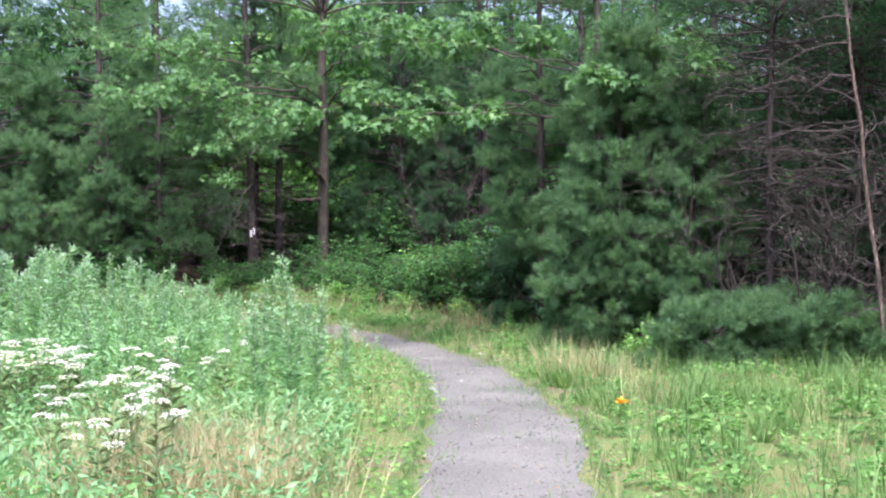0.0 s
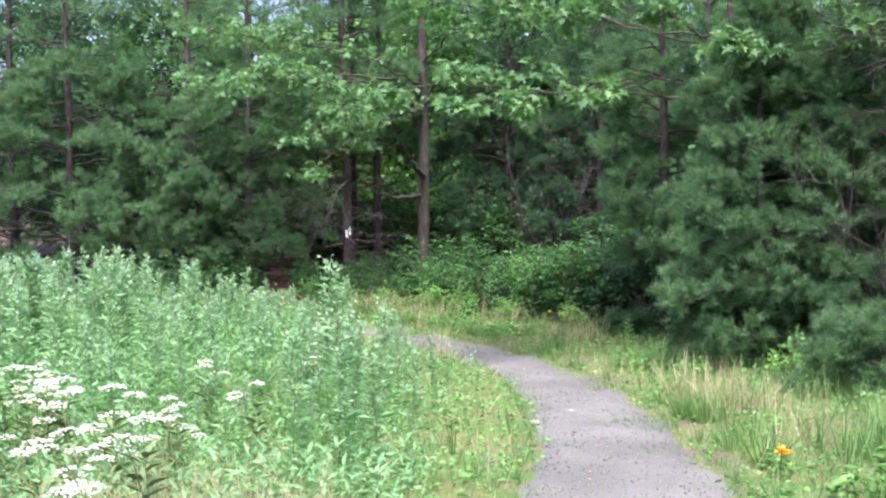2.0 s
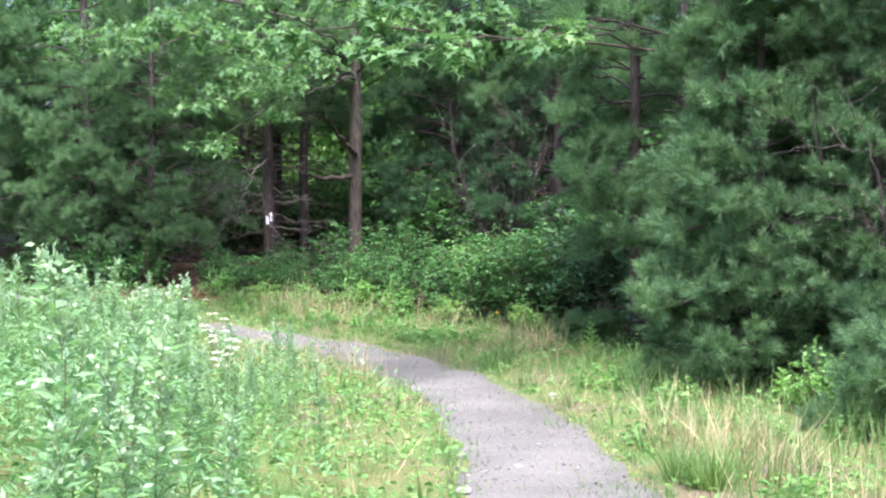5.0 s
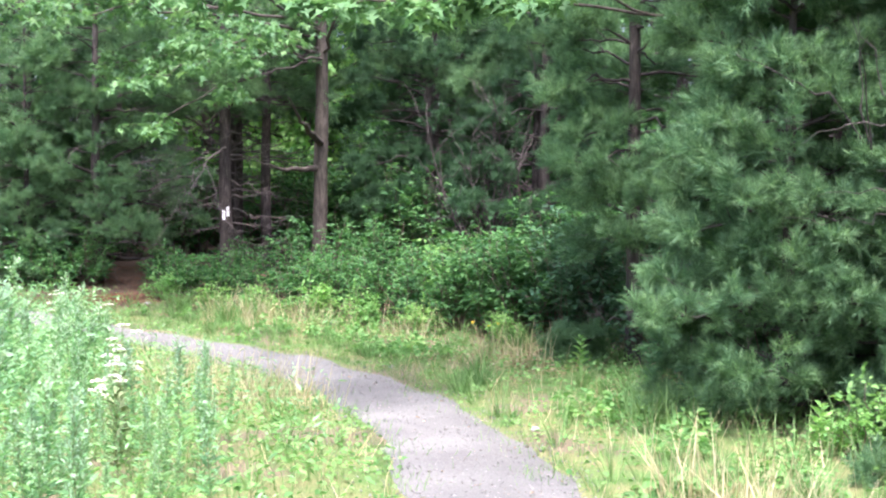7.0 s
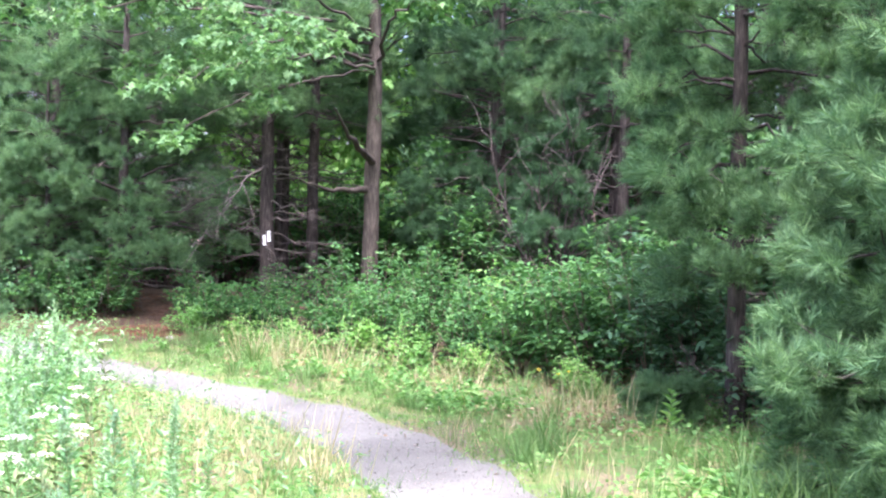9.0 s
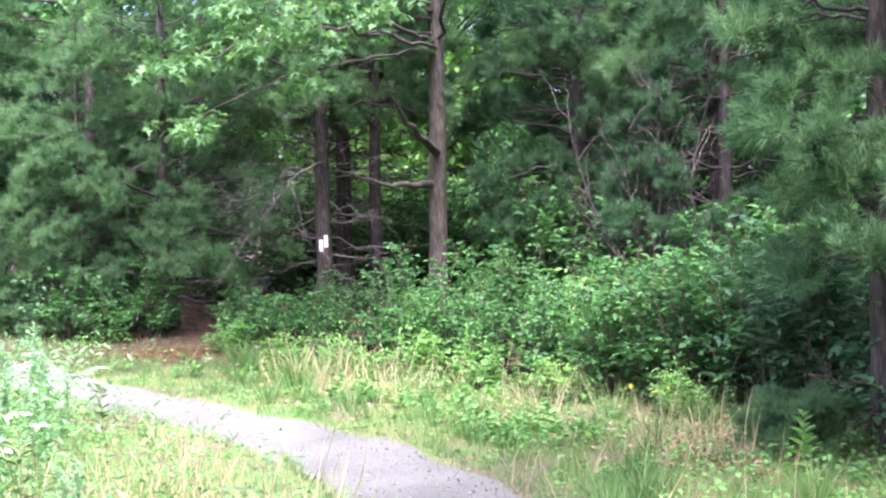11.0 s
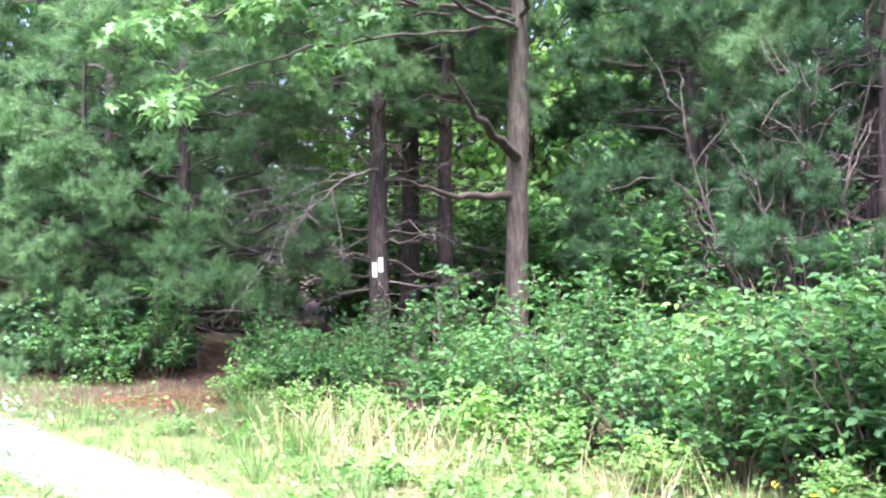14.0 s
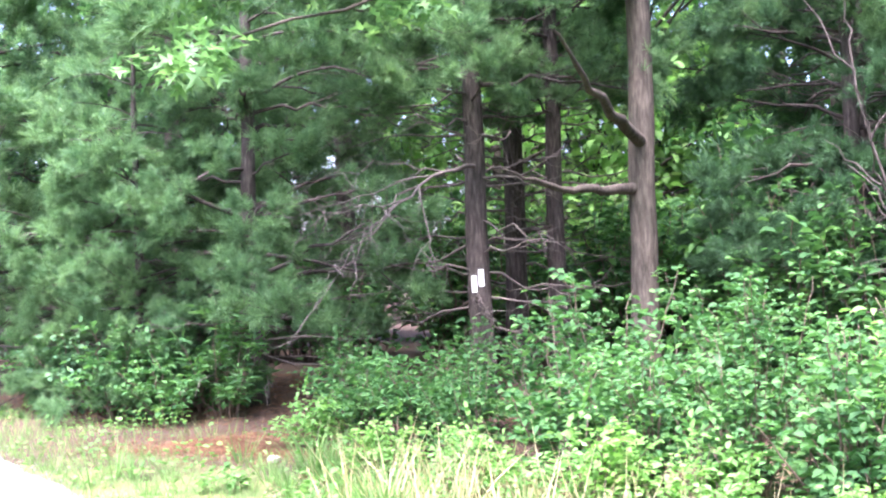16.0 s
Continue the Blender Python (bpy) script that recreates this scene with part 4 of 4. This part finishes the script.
def weed_stand():
    """The far part of the stand, where single plants can no longer be told apart."""
    ob = tagged(thing("weed_stand", -7.0, 15.0, 0.0, "crowded far stand of tall pale grey-green weeds", "weeds"), kind="stuff")
    for k, (name, mat) in enumerate((("stem_work", STEM), ("leaves", WEED), ("flower_work", WEED_TOP))):
        g = Geo()
        for i, x, y, size, turn in FAR_WEEDS:
            me = WD[i][k]
            v, f = np.empty(len(me.vertices) * 3), np.empty(len(me.polygons) * 3, dtype=np.int32)
            me.vertices.foreach_get("co", v)
            me.loops.foreach_get("vertex_index", f)
            c, s = math.cos(turn) * size, math.sin(turn) * size
            v = v.reshape(-1, 3) @ np.array([(c, s, 0), (-s, c, 0), (0, 0, size)])
            g.add(v + np.array([x + 7.0, y - 15.0, float(gz(x, y))]), f)
        part(name, g, mat, ob, kind="stuff")


weed_stand()


# white umbels
def umbel_meshes(seed, h):
    r = np.random.default_rng(seed)
    st, fls = Geo(), []
    heads = r.integers(3, 6)
    for k in range(heads):
        a = r.uniform(0, 6.28)
        e = np.array([np.cos(a) * 0.12 * (k > 0), np.sin(a) * 0.12 * (k > 0), h * (1 - 0.07 * k)])
        st.tube(curve_pts((0, 0, -0.03) if k == 0 else (0, 0, h * 0.5), e, 6, 0.01, 0.006, r), np.linspace(0.0045, 0.0018, 6), 4, False)
        rad = r.uniform(0.035, 0.062)
        P, D, S = [], [], []
        for _ in range(46):
            b, q = r.uniform(0, 6.28), rad * np.sqrt(r.random())
            P.append(e + np.array([np.cos(b) * q, np.sin(b) * q, 0.012 * (1 - (q / rad) ** 2) + r.normal(0, 0.003)])), D.append((np.cos(b), np.sin(b), r.uniform(-0.2, 0.3))), S.append(0.02)
        fls.append(Geo().stamp(BUD, P, frames_along(np.array(D, float), r.normal(0, 0.3, len(P))), S).mesh("flower_head"))
    for _ in range(26):
        b = r.uniform(0, 6.28)
        P2 = np.array([0, 0, h * r.uniform(0.1, 0.8)])
        st.stamp(NARROW, [P2], frames_along(np.array([[np.cos(b), np.sin(b), 0.6]]), np.zeros(1)), 0.11)
    return st.mesh("stem"), fls


UM = [umbel_meshes(300 + i, 0.62 + 0.05 * i) for i in range(4)]
spots = [(-2.7 + rng.normal(0, 0.75) - 0.5 * (i % 2), 9.1 + rng.normal(0, 0.9)) for i in range(30)]
spots += [(-1.95 + rng.normal(0, 0.35), 6.2 + rng.normal(0, 0.35)) for _ in range(6)]
spots += [(-2.2, 15.6), (-2.35, 16.1), (-2.0, 14.9), (-2.5, 16.6), (-4.55, 21.0), (-4.7, 21.3), (-4.35, 20.8), (-4.1, 21.2), (-2.9, 17.9), (-1.9, 12.2)]
for x, y in spots:
    i = int(rng.integers(0, 4))
    ob = thing("white_umbel_flower", x, y, float(gz(x, y)), "wild plant with flat white flower heads in the meadow", "flower", "white flowers in the meadow", rng.uniform(0, 6.28), rng.uniform(0.85, 1.15))
    stem = part("stem", UM[i][0], STEM, ob)
    for me in UM[i][1]:
        part("flower_head", me, PETAL, stem, "flat white flower head", kind="stuff")


# ---- grass and herbs ----
def scatter(n, box, keep):
    x, y = rng.uniform(box[0], box[1], n), rng.uniform(box[2], box[3], n)
    k = keep(x, y)
    return x[k], y[k]


def patchy(x, y, s=1.0, o=0.0):
    return 0.5 + 0.25 * (np.sin(x * 2.3 * s + 1.1 + o) * np.cos(y * 1.9 * s - o) + np.sin(x * 5.1 * s - y * 3.7 * s + 2 * o))


def blades(g, x, y, h, width, lean=0.35, bend=0.3):
    n = len(x)
    a = rng.uniform(0, 6.28, n)
    d = np.c_[np.cos(a) * lean * rng.random(n), np.sin(a) * lean * rng.random(n), np.ones(n)]
    g.stamp(blade(width, bend), np.c_[x, y, gz(x, y) - 0.01], frames_along(d, rng.uniform(0, 6.28, n)), h)


def stuff(name, g, mat, label, category):
    ob = part(name, g, mat)
    return tagged(ob, label, category, kind="stuff")


def not_wood(x, y, margin=0.3):
    bare = ((x + 5.5) / 1.15) ** 2 + ((y - 26.0) / 0.42) ** 2 < 1
    return (into_wood(x, y) < margin) & ~bare


def tan_patch(x, y):
    return np.exp(-(((x + 1.5) / 0.6) ** 2 + ((y - 6.9) / 0.7) ** 2))


def thins(x, y):
    """Growth thins out away from the path, with no hard edge."""
    e = np.minimum.reduce([(x + 13) / 5.5, (11 - x) / 4, (y + 3) / 8, np.ones_like(x)])
    return rng.random(len(x)) < np.clip(e + 0.25 * np.sin(x * 1.3 + y), 0, 1)


def grass_rule(lo, hi, f):
    def rule(x, y):
        d, left = off_path(x, y)
        return thins(x, y) & (d > lo + 0.22 * (rng.random(len(x)) - 0.45)) & (rng.random(len(x)) > 0.45 * tan_patch(x, y) * (hi == 0)) & not_wood(x, y) & f(x, y, d, left)
    return rule


green = Geo()
x, y = scatter(190000, (-13, 11, -2, 27.5), grass_rule(-0.02, 0, lambda x, y, d, l: rng.random(len(x)) < np.where(l, 0.55, 0.12 + 0.75 * np.clip(patchy(x, y) * 1.6 - 0.45, 0, 1)) * np.where((~l) & (y > 19.5) & (x < 1.5), np.where(d < 0.9, 1.3, 0.55), 1)))
d, l = off_path(x, y)
blades(green, x, y, rng.uniform(0.05, 0.22, len(x)) * np.where(d < 0.3, 0.5, 1.0) * np.where(l, 1.15, 1.0), 0.013)
stuff("green_grass", green, GRASS, "rough green meadow grass beside the footpath", "grass")

strip = Geo()
x, y = scatter(90000, (-9, 2.5, 19, 27), grass_rule(0.02, 1, lambda x, y, d, l: (~l) & (rng.random(len(x)) < np.where(((x - 0.8) / 1.0) ** 2 + ((y - 21.8) / 0.8) ** 2 < 1, 0.15, np.where(d < 0.8, 0.8, 0.35)) * (0.35 + 0.8 * patchy(x, y, 0.9, 6)))))
n = len(x)
a = rng.uniform(0, 6.28, n)
strip.stamp(NEEDLE, np.c_[x, y, gz(x, y) - 0.01], frames_along(np.c_[np.cos(a) * 0.5, np.sin(a) * 0.5, np.ones(n)], rng.uniform(0, 6.28, n)), rng.uniform(0.06, 0.19, n))
stuff("short_grass", strip, GRASS, "short pale green grass between the path and the wood", "grass")
tuft = Geo()
cx, cy = scatter(2600, (-6, 7.5, 6, 26), grass_rule(0.08, 0, lambda x, y, d, l: rng.random(len(x)) < np.where(l, 0.3, 0.75)))
for i in range(len(cx)):
    n = int(rng.integers(14, 34))
    a, q = rng.uniform(0, 6.28, n), 0.05 * np.sqrt(rng.random(n))
    xx, yy = cx[i] + np.cos(a) * q, cy[i] + np.sin(a) * q
    dd = np.c_[np.cos(a) * q * 9, np.sin(a) * q * 9, np.ones(n)]
    tuft.stamp(blade(0.011, -0.25), np.c_[xx, yy, gz(xx, yy) - 0.01], frames_along(dd, rng.normal(0, 0.4, n)), rng.uniform(0.5, 1.1, n) * rng.uniform(0.12, 0.38))
stuff("grass_tufts", tuft, GRASS, "loose tufts of arching green grass", "grass")

tall = Geo()
x, y = scatter(7000, (1.2, 7.5, 6, 19), grass_rule(0.35, 0, lambda x, y, d, l: (~l) & (patchy(x, y, 0.7, 2) > 0.58)))
blades(tall, x, y, rng.uniform(0.25, 0.5, len(x)), 0.012, 0.3, 0.4)
stuff("tall_grass", tall, GRASS, "long fresh green grass in tufts", "grass")

dry = Geo()
x, y = scatter(90000, (-13, 11, -2, 27.5), grass_rule(0.02, 1, lambda x, y, d, l: rng.random(len(x)) < np.where(l, 0.16 + 0.3 * (patchy(x, y, 0.6, 1) > 0.62), np.where(y < 13, 0.1, 0.2) + 0.35 * (patchy(x, y, 0.8, 4) > 0.6) + 0.1 * ((y > 19) & (x < 1.5)))))
blades(dry, x, y, rng.uniform(0.10, 0.36, len(x)) * np.where(y > 21, 0.5, 1.0), 0.009, 0.7, 0.35)
for cx, cy, n, s in [(-1.5, 6.9, 1700, 0.38), (-1.25, 7.6, 350, 0.3), (-0.95, 6.3, 200, 0.2), (-2.0, 7.9, 350, 0.35), (1.55, 13.6, 160, 0.16), (1.75, 13.1, 160, 0.16), (1.35, 14.4, 120, 0.15), (-3.2, 24.1, 220, 0.25), (-2.3, 23.6, 160, 0.3), (-0.9, 22.7, 120, 0.3), (0.4, 21.5, 140, 0.3), (-1.7, 18.3, 250, 0.35), (-2.7, 18.8, 300, 0.4),  (1.9, 11.5, 100, 0.2)]:
    xx, yy = cx + rng.normal(0, s, n), cy + rng.normal(0, s, n)
    k = off_path(xx, yy)[0] > 0.05
    blades(dry, xx[k], yy[k], rng.uniform(0.25, 0.6, k.sum()), 0.007, 0.7, 0.4)
stuff("dry_grass", dry, STRAW, "straw-coloured dry grass among the green", "grass")

herb = Geo()
x, y = scatter(130000, (-12, 7, 1, 27.3), grass_rule(0.0, 0, lambda x, y, d, l: rng.random(len(x)) < np.where(l, 0.35 + 0.9 * (patchy(x, y, 0.9, 3) > 0.42) * (d < 5), 0.15 + 0.85 * (patchy(x, y, 1.1, 5) > 0.6))))
d, l = off_path(x, y)
n = len(x)
a = rng.uniform(0, 6.28, n)
hz = rng.uniform(0.03, 0.34, n) * np.clip(0.25 + d * 0.6, 0.25, 1) * np.where(l, 1, 0.6)
herb.stamp(BROAD, np.c_[x, y, gz(x, y) + hz], frames_along(np.c_[np.cos(a), np.sin(a), rng.uniform(-0.4, 0.5, n)], rng.normal(0, 0.4, n)), rng.uniform(0.03, 0.062, n))
stuff("low_herbs", herb, HERB, "low clover-like green herbs spilling over the path edge", "plants")

# leafy clumps and fresh grass clumps, one by one, on the verge by the wood
CLUMP = []
for seed in range(4):
    r = np.random.default_rng(400 + seed)
    g = Geo()
    n = 90
    a, q = r.uniform(0, 6.28, n), 0.15 * np.sqrt(r.random(n))
    P = np.c_[np.cos(a) * q, np.sin(a) * q, 0.16 * (1 - (q / 0.17) ** 2) * r.uniform(0.3, 1.1, n) + 0.01]
    g.stamp(BROAD if seed % 2 else OVAL, P, frames_along(np.c_[np.cos(a), np.sin(a), r.uniform(-0.3, 0.7, n)], r.normal(0, 0.4, n)), r.uniform(0.04, 0.075, n))
    CLUMP.append(g.mesh("leaves"))
TUSSOCK = []
for seed in range(4):
    r = np.random.default_rng(420 + seed)
    g = Geo()
    n = 110
    a, q = r.uniform(0, 6.28, n), 0.07 * np.sqrt(r.random(n))
    g.stamp(blade(0.010, -0.35), np.c_[np.cos(a) * q, np.sin(a) * q, np.full(n, -0.01)], frames_along(np.c_[np.cos(a) * q * 7, np.sin(a) * q * 7, np.ones(n)], r.normal(0, 0.4, n)), r.uniform(0.14, 0.36, n))
    TUSSOCK.append(g.mesh("foliage"))
x, y = scatter(900, (-5, 5.5, 6.5, 25.5), grass_rule(0.12, 0, lambda x, y, d, l: (~l) & (rng.random(len(x)) < 0.55 * np.clip(1.6 - 0.25 * d, 0.2, 1))))
for i in range(min(150, len(x))):
    ob = thing("herb_clump" if i % 5 < 3 else "grass_tussock", x[i], y[i], float(gz(x[i], y[i])), "low leafy green herb clump on the verge" if i % 5 < 3 else "fresh green grass tussock on the verge", "plant" if i % 5 < 3 else "grass", "herb clumps on the verge" if i % 5 < 3 else "grass tussocks on the verge", rng.uniform(0, 6.28), rng.uniform(0.6, 1.35))
    if i % 5 < 3:
        part("leaves", CLUMP[i % 4], HERB, ob, kind="stuff")
    else:
        part("foliage", TUSSOCK[i % 4], GRASS, ob, kind="stuff")

mid = Geo()
x, y = scatter(66000, (-11, -0.8, 8.0, 22.5), grass_rule(0.25, 0, lambda x, y, d, l: l & (rng.random(len(x)) < np.where(in_weeds(x, y), 0.9, np.where(y < 12.5, 0.35, 0.12)))))
n = len(x)
a = rng.uniform(0, 6.28, n)
mid.stamp(NARROW, np.c_[x, y, gz(x, y) + rng.uniform(0.05, 0.75, n) * np.where(in_weeds(x, y), 1, 0.6)], frames_along(np.c_[np.cos(a), np.sin(a), rng.uniform(-0.1, 1.2, n)], rng.normal(0, 0.6, n)), rng.uniform(0.045, 0.095, n))
x, y = scatter(15000, (-5, -0.6, 4.5, 9.2), grass_rule(0.3, 0, lambda x, y, d, l: l))
n = len(x)
a = rng.uniform(0, 6.28, n)
mid.stamp(NARROW, np.c_[x, y, gz(x, y) + rng.uniform(0.03, 0.42, n)], frames_along(np.c_[np.cos(a), np.sin(a), rng.uniform(-0.1, 1.4, n)], rng.normal(0, 0.6, n)), rng.uniform(0.04, 0.10, n))
stuff("weed_foliage", mid, WEED, "crowded grey-green weed leaves below the tall spikes", "plants")

# gravel, litter
g = Geo()
x, y = scatter(1200, (-8, 2, 6, 25.5), lambda x, y: (off_path(x, y)[0] < 0.02) & (rng.random(len(x)) < 0.15 + 0.6 * (patchy(x, y, 1.3, 2) > 0.66)))
n = len(x)
g.stamp(NEEDLE, np.c_[x, y, gz(x, y) + 0.02], frames_along(np.c_[rng.normal(0, 1, (n, 2)), rng.normal(0, 0.08, n)], rng.uniform(0, 6, n)), rng.uniform(0.03, 0.12, n))
x, y = scatter(900, (-8, 2, 6, 25.5), lambda x, y: off_path(x, y)[0] < 0.0)
n = len(x)
g.stamp(OVAL, np.c_[x, y, gz(x, y) + 0.024], frames_along(np.c_[rng.normal(0, 1, (n, 2)), rng.normal(0, 0.1, n)], rng.normal(0, 0.4, n)), rng.uniform(0.015, 0.045, n))
stuff("path_debris", g, DEADLEAF, "bits of twig and dead leaf on the footpath", "litter")
worn = Geo()
for cx, cy, n, s in [(0.75, 12.9, 260, 0.14), (0.95, 12.6, 200, 0.12), (0.3, 10.4, 60, 0.1), (0.85, 11.3, 80, 0.1), (0.62, 9.3, 50, 0.08), (0.1, 8.6, 40, 0.08), (0.5, 15.6, 90, 0.12), (-0.55, 19.6, 60, 0.1), (0.9, 14.1, 150, 0.12), (-2.3, 22.0, 60, 0.12)]:
    xx, yy = cx + rng.normal(0, s, n), cy + rng.normal(0, s * 1.5, n)
    blades(worn, xx, yy, rng.uniform(0.03, 0.08, n), 0.03, 0.8, 0.2)
x, y = scatter(26000, (-8, 2.5, 4, 26), lambda x, y: off_path(x, y)[0] < 0.12)
d, l = off_path(x, y)
k = (rng.random(len(x)) < np.exp(d / 0.11) * (0.25 + 0.75 * (patchy(x, y, 1.6, 7) > 0.5)))
blades(worn, x[k], y[k], rng.uniform(0.03, 0.11, k.sum()), 0.02, 0.8, 0.25)
i = rng.integers(60, len(_s) - 30, 15000)
sg = np.where(rng.random(15000) < 0.5, -1, 1)
tx, ty = np.gradient(_cx)[i], np.gradient(_cy)[i]
off = (_cw[i] - rng.exponential(0.085, 15000) * (0.3 + 1.4 * (patchy(_cx[i] * 2, _cy[i] * 2, 1.3, 3) > 0.5)) + 0.08) * sg
ln = np.hypot(tx, ty)
x, y = _cx[i] + ty / ln * off, _cy[i] - tx / ln * off
blades(worn, x, y, rng.uniform(0.04, 0.15, 15000), 0.018, 0.9, 0.25)
stuff("worn_grass", worn, GRASS, "short trodden grass growing through the path", "grass")
g = Geo()
ico_v = np.array([(1, 0, 0), (-1, 0, 0), (0, 1, 0), (0, -1, 0), (0, 0, 0.6), (0, 0, -0.6)], float)
ico_f = np.array([(0, 2, 4), (2, 1, 4), (1, 3, 4), (3, 0, 4), (2, 0, 5), (1, 2, 5), (3, 1, 5), (0, 3, 5)])
x, y = scatter(60000, (-9, 2, 5, 26.5), lambda x, y: (off_path(x, y)[0] < 0.12 + 0.4 * rng.random(len(x)) ** 3))
n = len(x)
g.stamp((ico_v, ico_f), np.c_[x, y, gz(x, y) + 0.016], frames_along(rng.normal(0, 1, (n, 3)) * (1, 1, 0.2), rng.normal(0, 0.3, n)), rng.uniform(0.003, 0.011, n) * (1 + 1.2 * (rng.random(n) < 0.03)))
stuff("gravel", g, PEBBLE, "loose small grey stones on the footpath", "gravel")

g = Geo()
x, y = scatter(60000, (-10, 4, 23, 31), lambda x, y: (into_wood(x, y) > -0.3 + 0.5 * rng.random(len(x))) & (off_path(x, y)[0] > 0.3))
xx, yy = -5.5 + rng.normal(0, 0.6, 9000), 26.0 + rng.normal(0, 0.25, 9000)
x, y = np.r_[x, xx], np.r_[y, yy]
n = len(x)
g.stamp(NEEDLE, np.c_[x, y, gz(x, y) + rng.uniform(0.002, 0.03, n)], frames_along(np.c_[rng.normal(0, 1, (n, 2)), rng.normal(0, 0.12, n)], rng.uniform(0, 6, n)), rng.uniform(0.06, 0.13, n))
stuff("fallen_needles", g, RUST, "rust-red fallen pine needles on the forest floor", "litter")

g = Geo()
xp, yp = 0.75 + rng.normal(0, 0.4, 1600), 21.7 + rng.normal(0, 0.4, 1600)
x, y = scatter(16000, (-4.5, 4.5, 8.5, 25.5), lambda x, y: (into_wood(x, y) > -1.2 - 1.6 * rng.random(len(x)) ** 2) & (into_wood(x, y) < 0.8) & (off_path(x, y)[0] > 0.15) & (~off_path(x, y)[1]))
x, y = np.r_[x, xp], np.r_[y, yp]
n = len(x)
g.stamp(OVAL, np.c_[x, y, gz(x, y) + rng.uniform(0.004, 0.03, n)], frames_along(np.c_[rng.normal(0, 1, (n, 2)), rng.normal(0, 0.2, n)], rng.normal(0, 0.5, n)), rng.uniform(0.03, 0.08, n))
stuff("leaf_litter", g, DEADLEAF, "pale brown dead leaves scattered at the wood's edge", "litter")


# ---- single small things ----
def milkweed(x, y, h):
    ob = thing("milkweed", x, y, float(gz(x, y)), "bright green broad-leaved milkweed standing alone in the grass", "plant")
    st, lv = Geo(), Geo()
    st.tube(curve_pts((0, 0, -0.02), (0.02, 0, h), 6, 0, 0.004), np.linspace(0.006, 0.003, 6), 5)
    P, D = [], []
    for i in range(8):
        for s in (0, np.pi):
            P.append((0.01, 0, h * (0.22 + 0.1 * i))), D.append((np.cos(i * 1.57 + s + 0.4), np.sin(i * 1.57 + s + 0.4), 0.7))
    lv.stamp(OVAL, P, frames_along(np.array(D), np.zeros(len(P))), np.linspace(0.15, 0.09, len(P)))
    part("stem", st, STEM, ob)
    part("leaves", lv, LIME, ob)


milkweed(1.13, 20.85, 0.4)
milkweed(2.55, 16.6, 0.35)


def small_flower(x, y, h, mat, n, name, label, size=0.065):
    ob = thing(name, x, y, float(gz(x, y)), label, "flower")
    st, fl = Geo(), Geo()
    st.tube(curve_pts((0, 0, -0.02), (0, 0, h), 5, 0, 0.004), np.linspace(0.004, 0.002, 5), 4)
    a = np.arange(n) * 2.4
    fl.stamp(BROAD, np.tile((0, 0, h), (n, 1)) + rng.normal(0, 0.006, (n, 3)), frames_along(np.c_[np.cos(a), np.sin(a), rng.uniform(0.3, 1.6, n)], rng.normal(0, 0.2, n)), size)
    part("stem", st, STEM, ob)
    part("petals", fl, mat, ob)


small_flower(1.52, 10.2, 0.17, ORANGE, 14, "orange_flower", "single orange flower in the grass by the path")
for x, y in [(0.15, 22.3), (0.25, 22.45), (-0.05, 22.5)]:
    small_flower(x, y, 0.3, YELLOW, 7, "yellow_flower", "small yellow wildflower at the wood's edge", 0.025)


def stone(x, y, s, label, mat=PEBBLE):
    r = np.random.default_rng(int(abs(x * 100 + y * 10)))
    bm = bmesh.new()
    bmesh.ops.create_icosphere(bm, subdivisions=2, radius=s)
    for v in bm.verts:
        v.co *= 1 + 0.22 * noise.noise(v.co * (1.6 / s) + Vector((x, y, 0)))
        v.co.z *= 0.55
    me = bpy.data.meshes.new("stone")
    bm.to_mesh(me)
    bm.free()
    ob = part("stone", me, mat)
    ob.location = (x, y, float(gz(x, y)) + s * 0.3)
    tagged(ob, label, "stone", "stones by the path")


for x, y, s in [(0.2, 13.5, 0.035), (-0.12, 12.75, 0.05), (0.35, 14.3, 0.022), (1.78, 13.5, 0.07), (-4.95, 25.6, 0.06), (-1.95, 24.1, 0.08), (-0.9, 20.9, 0.03), (0.55, 17.4, 0.04)]:
    stone(x, y, s, "pale grey weathered stone lying by the footpath")
print("meadow done")
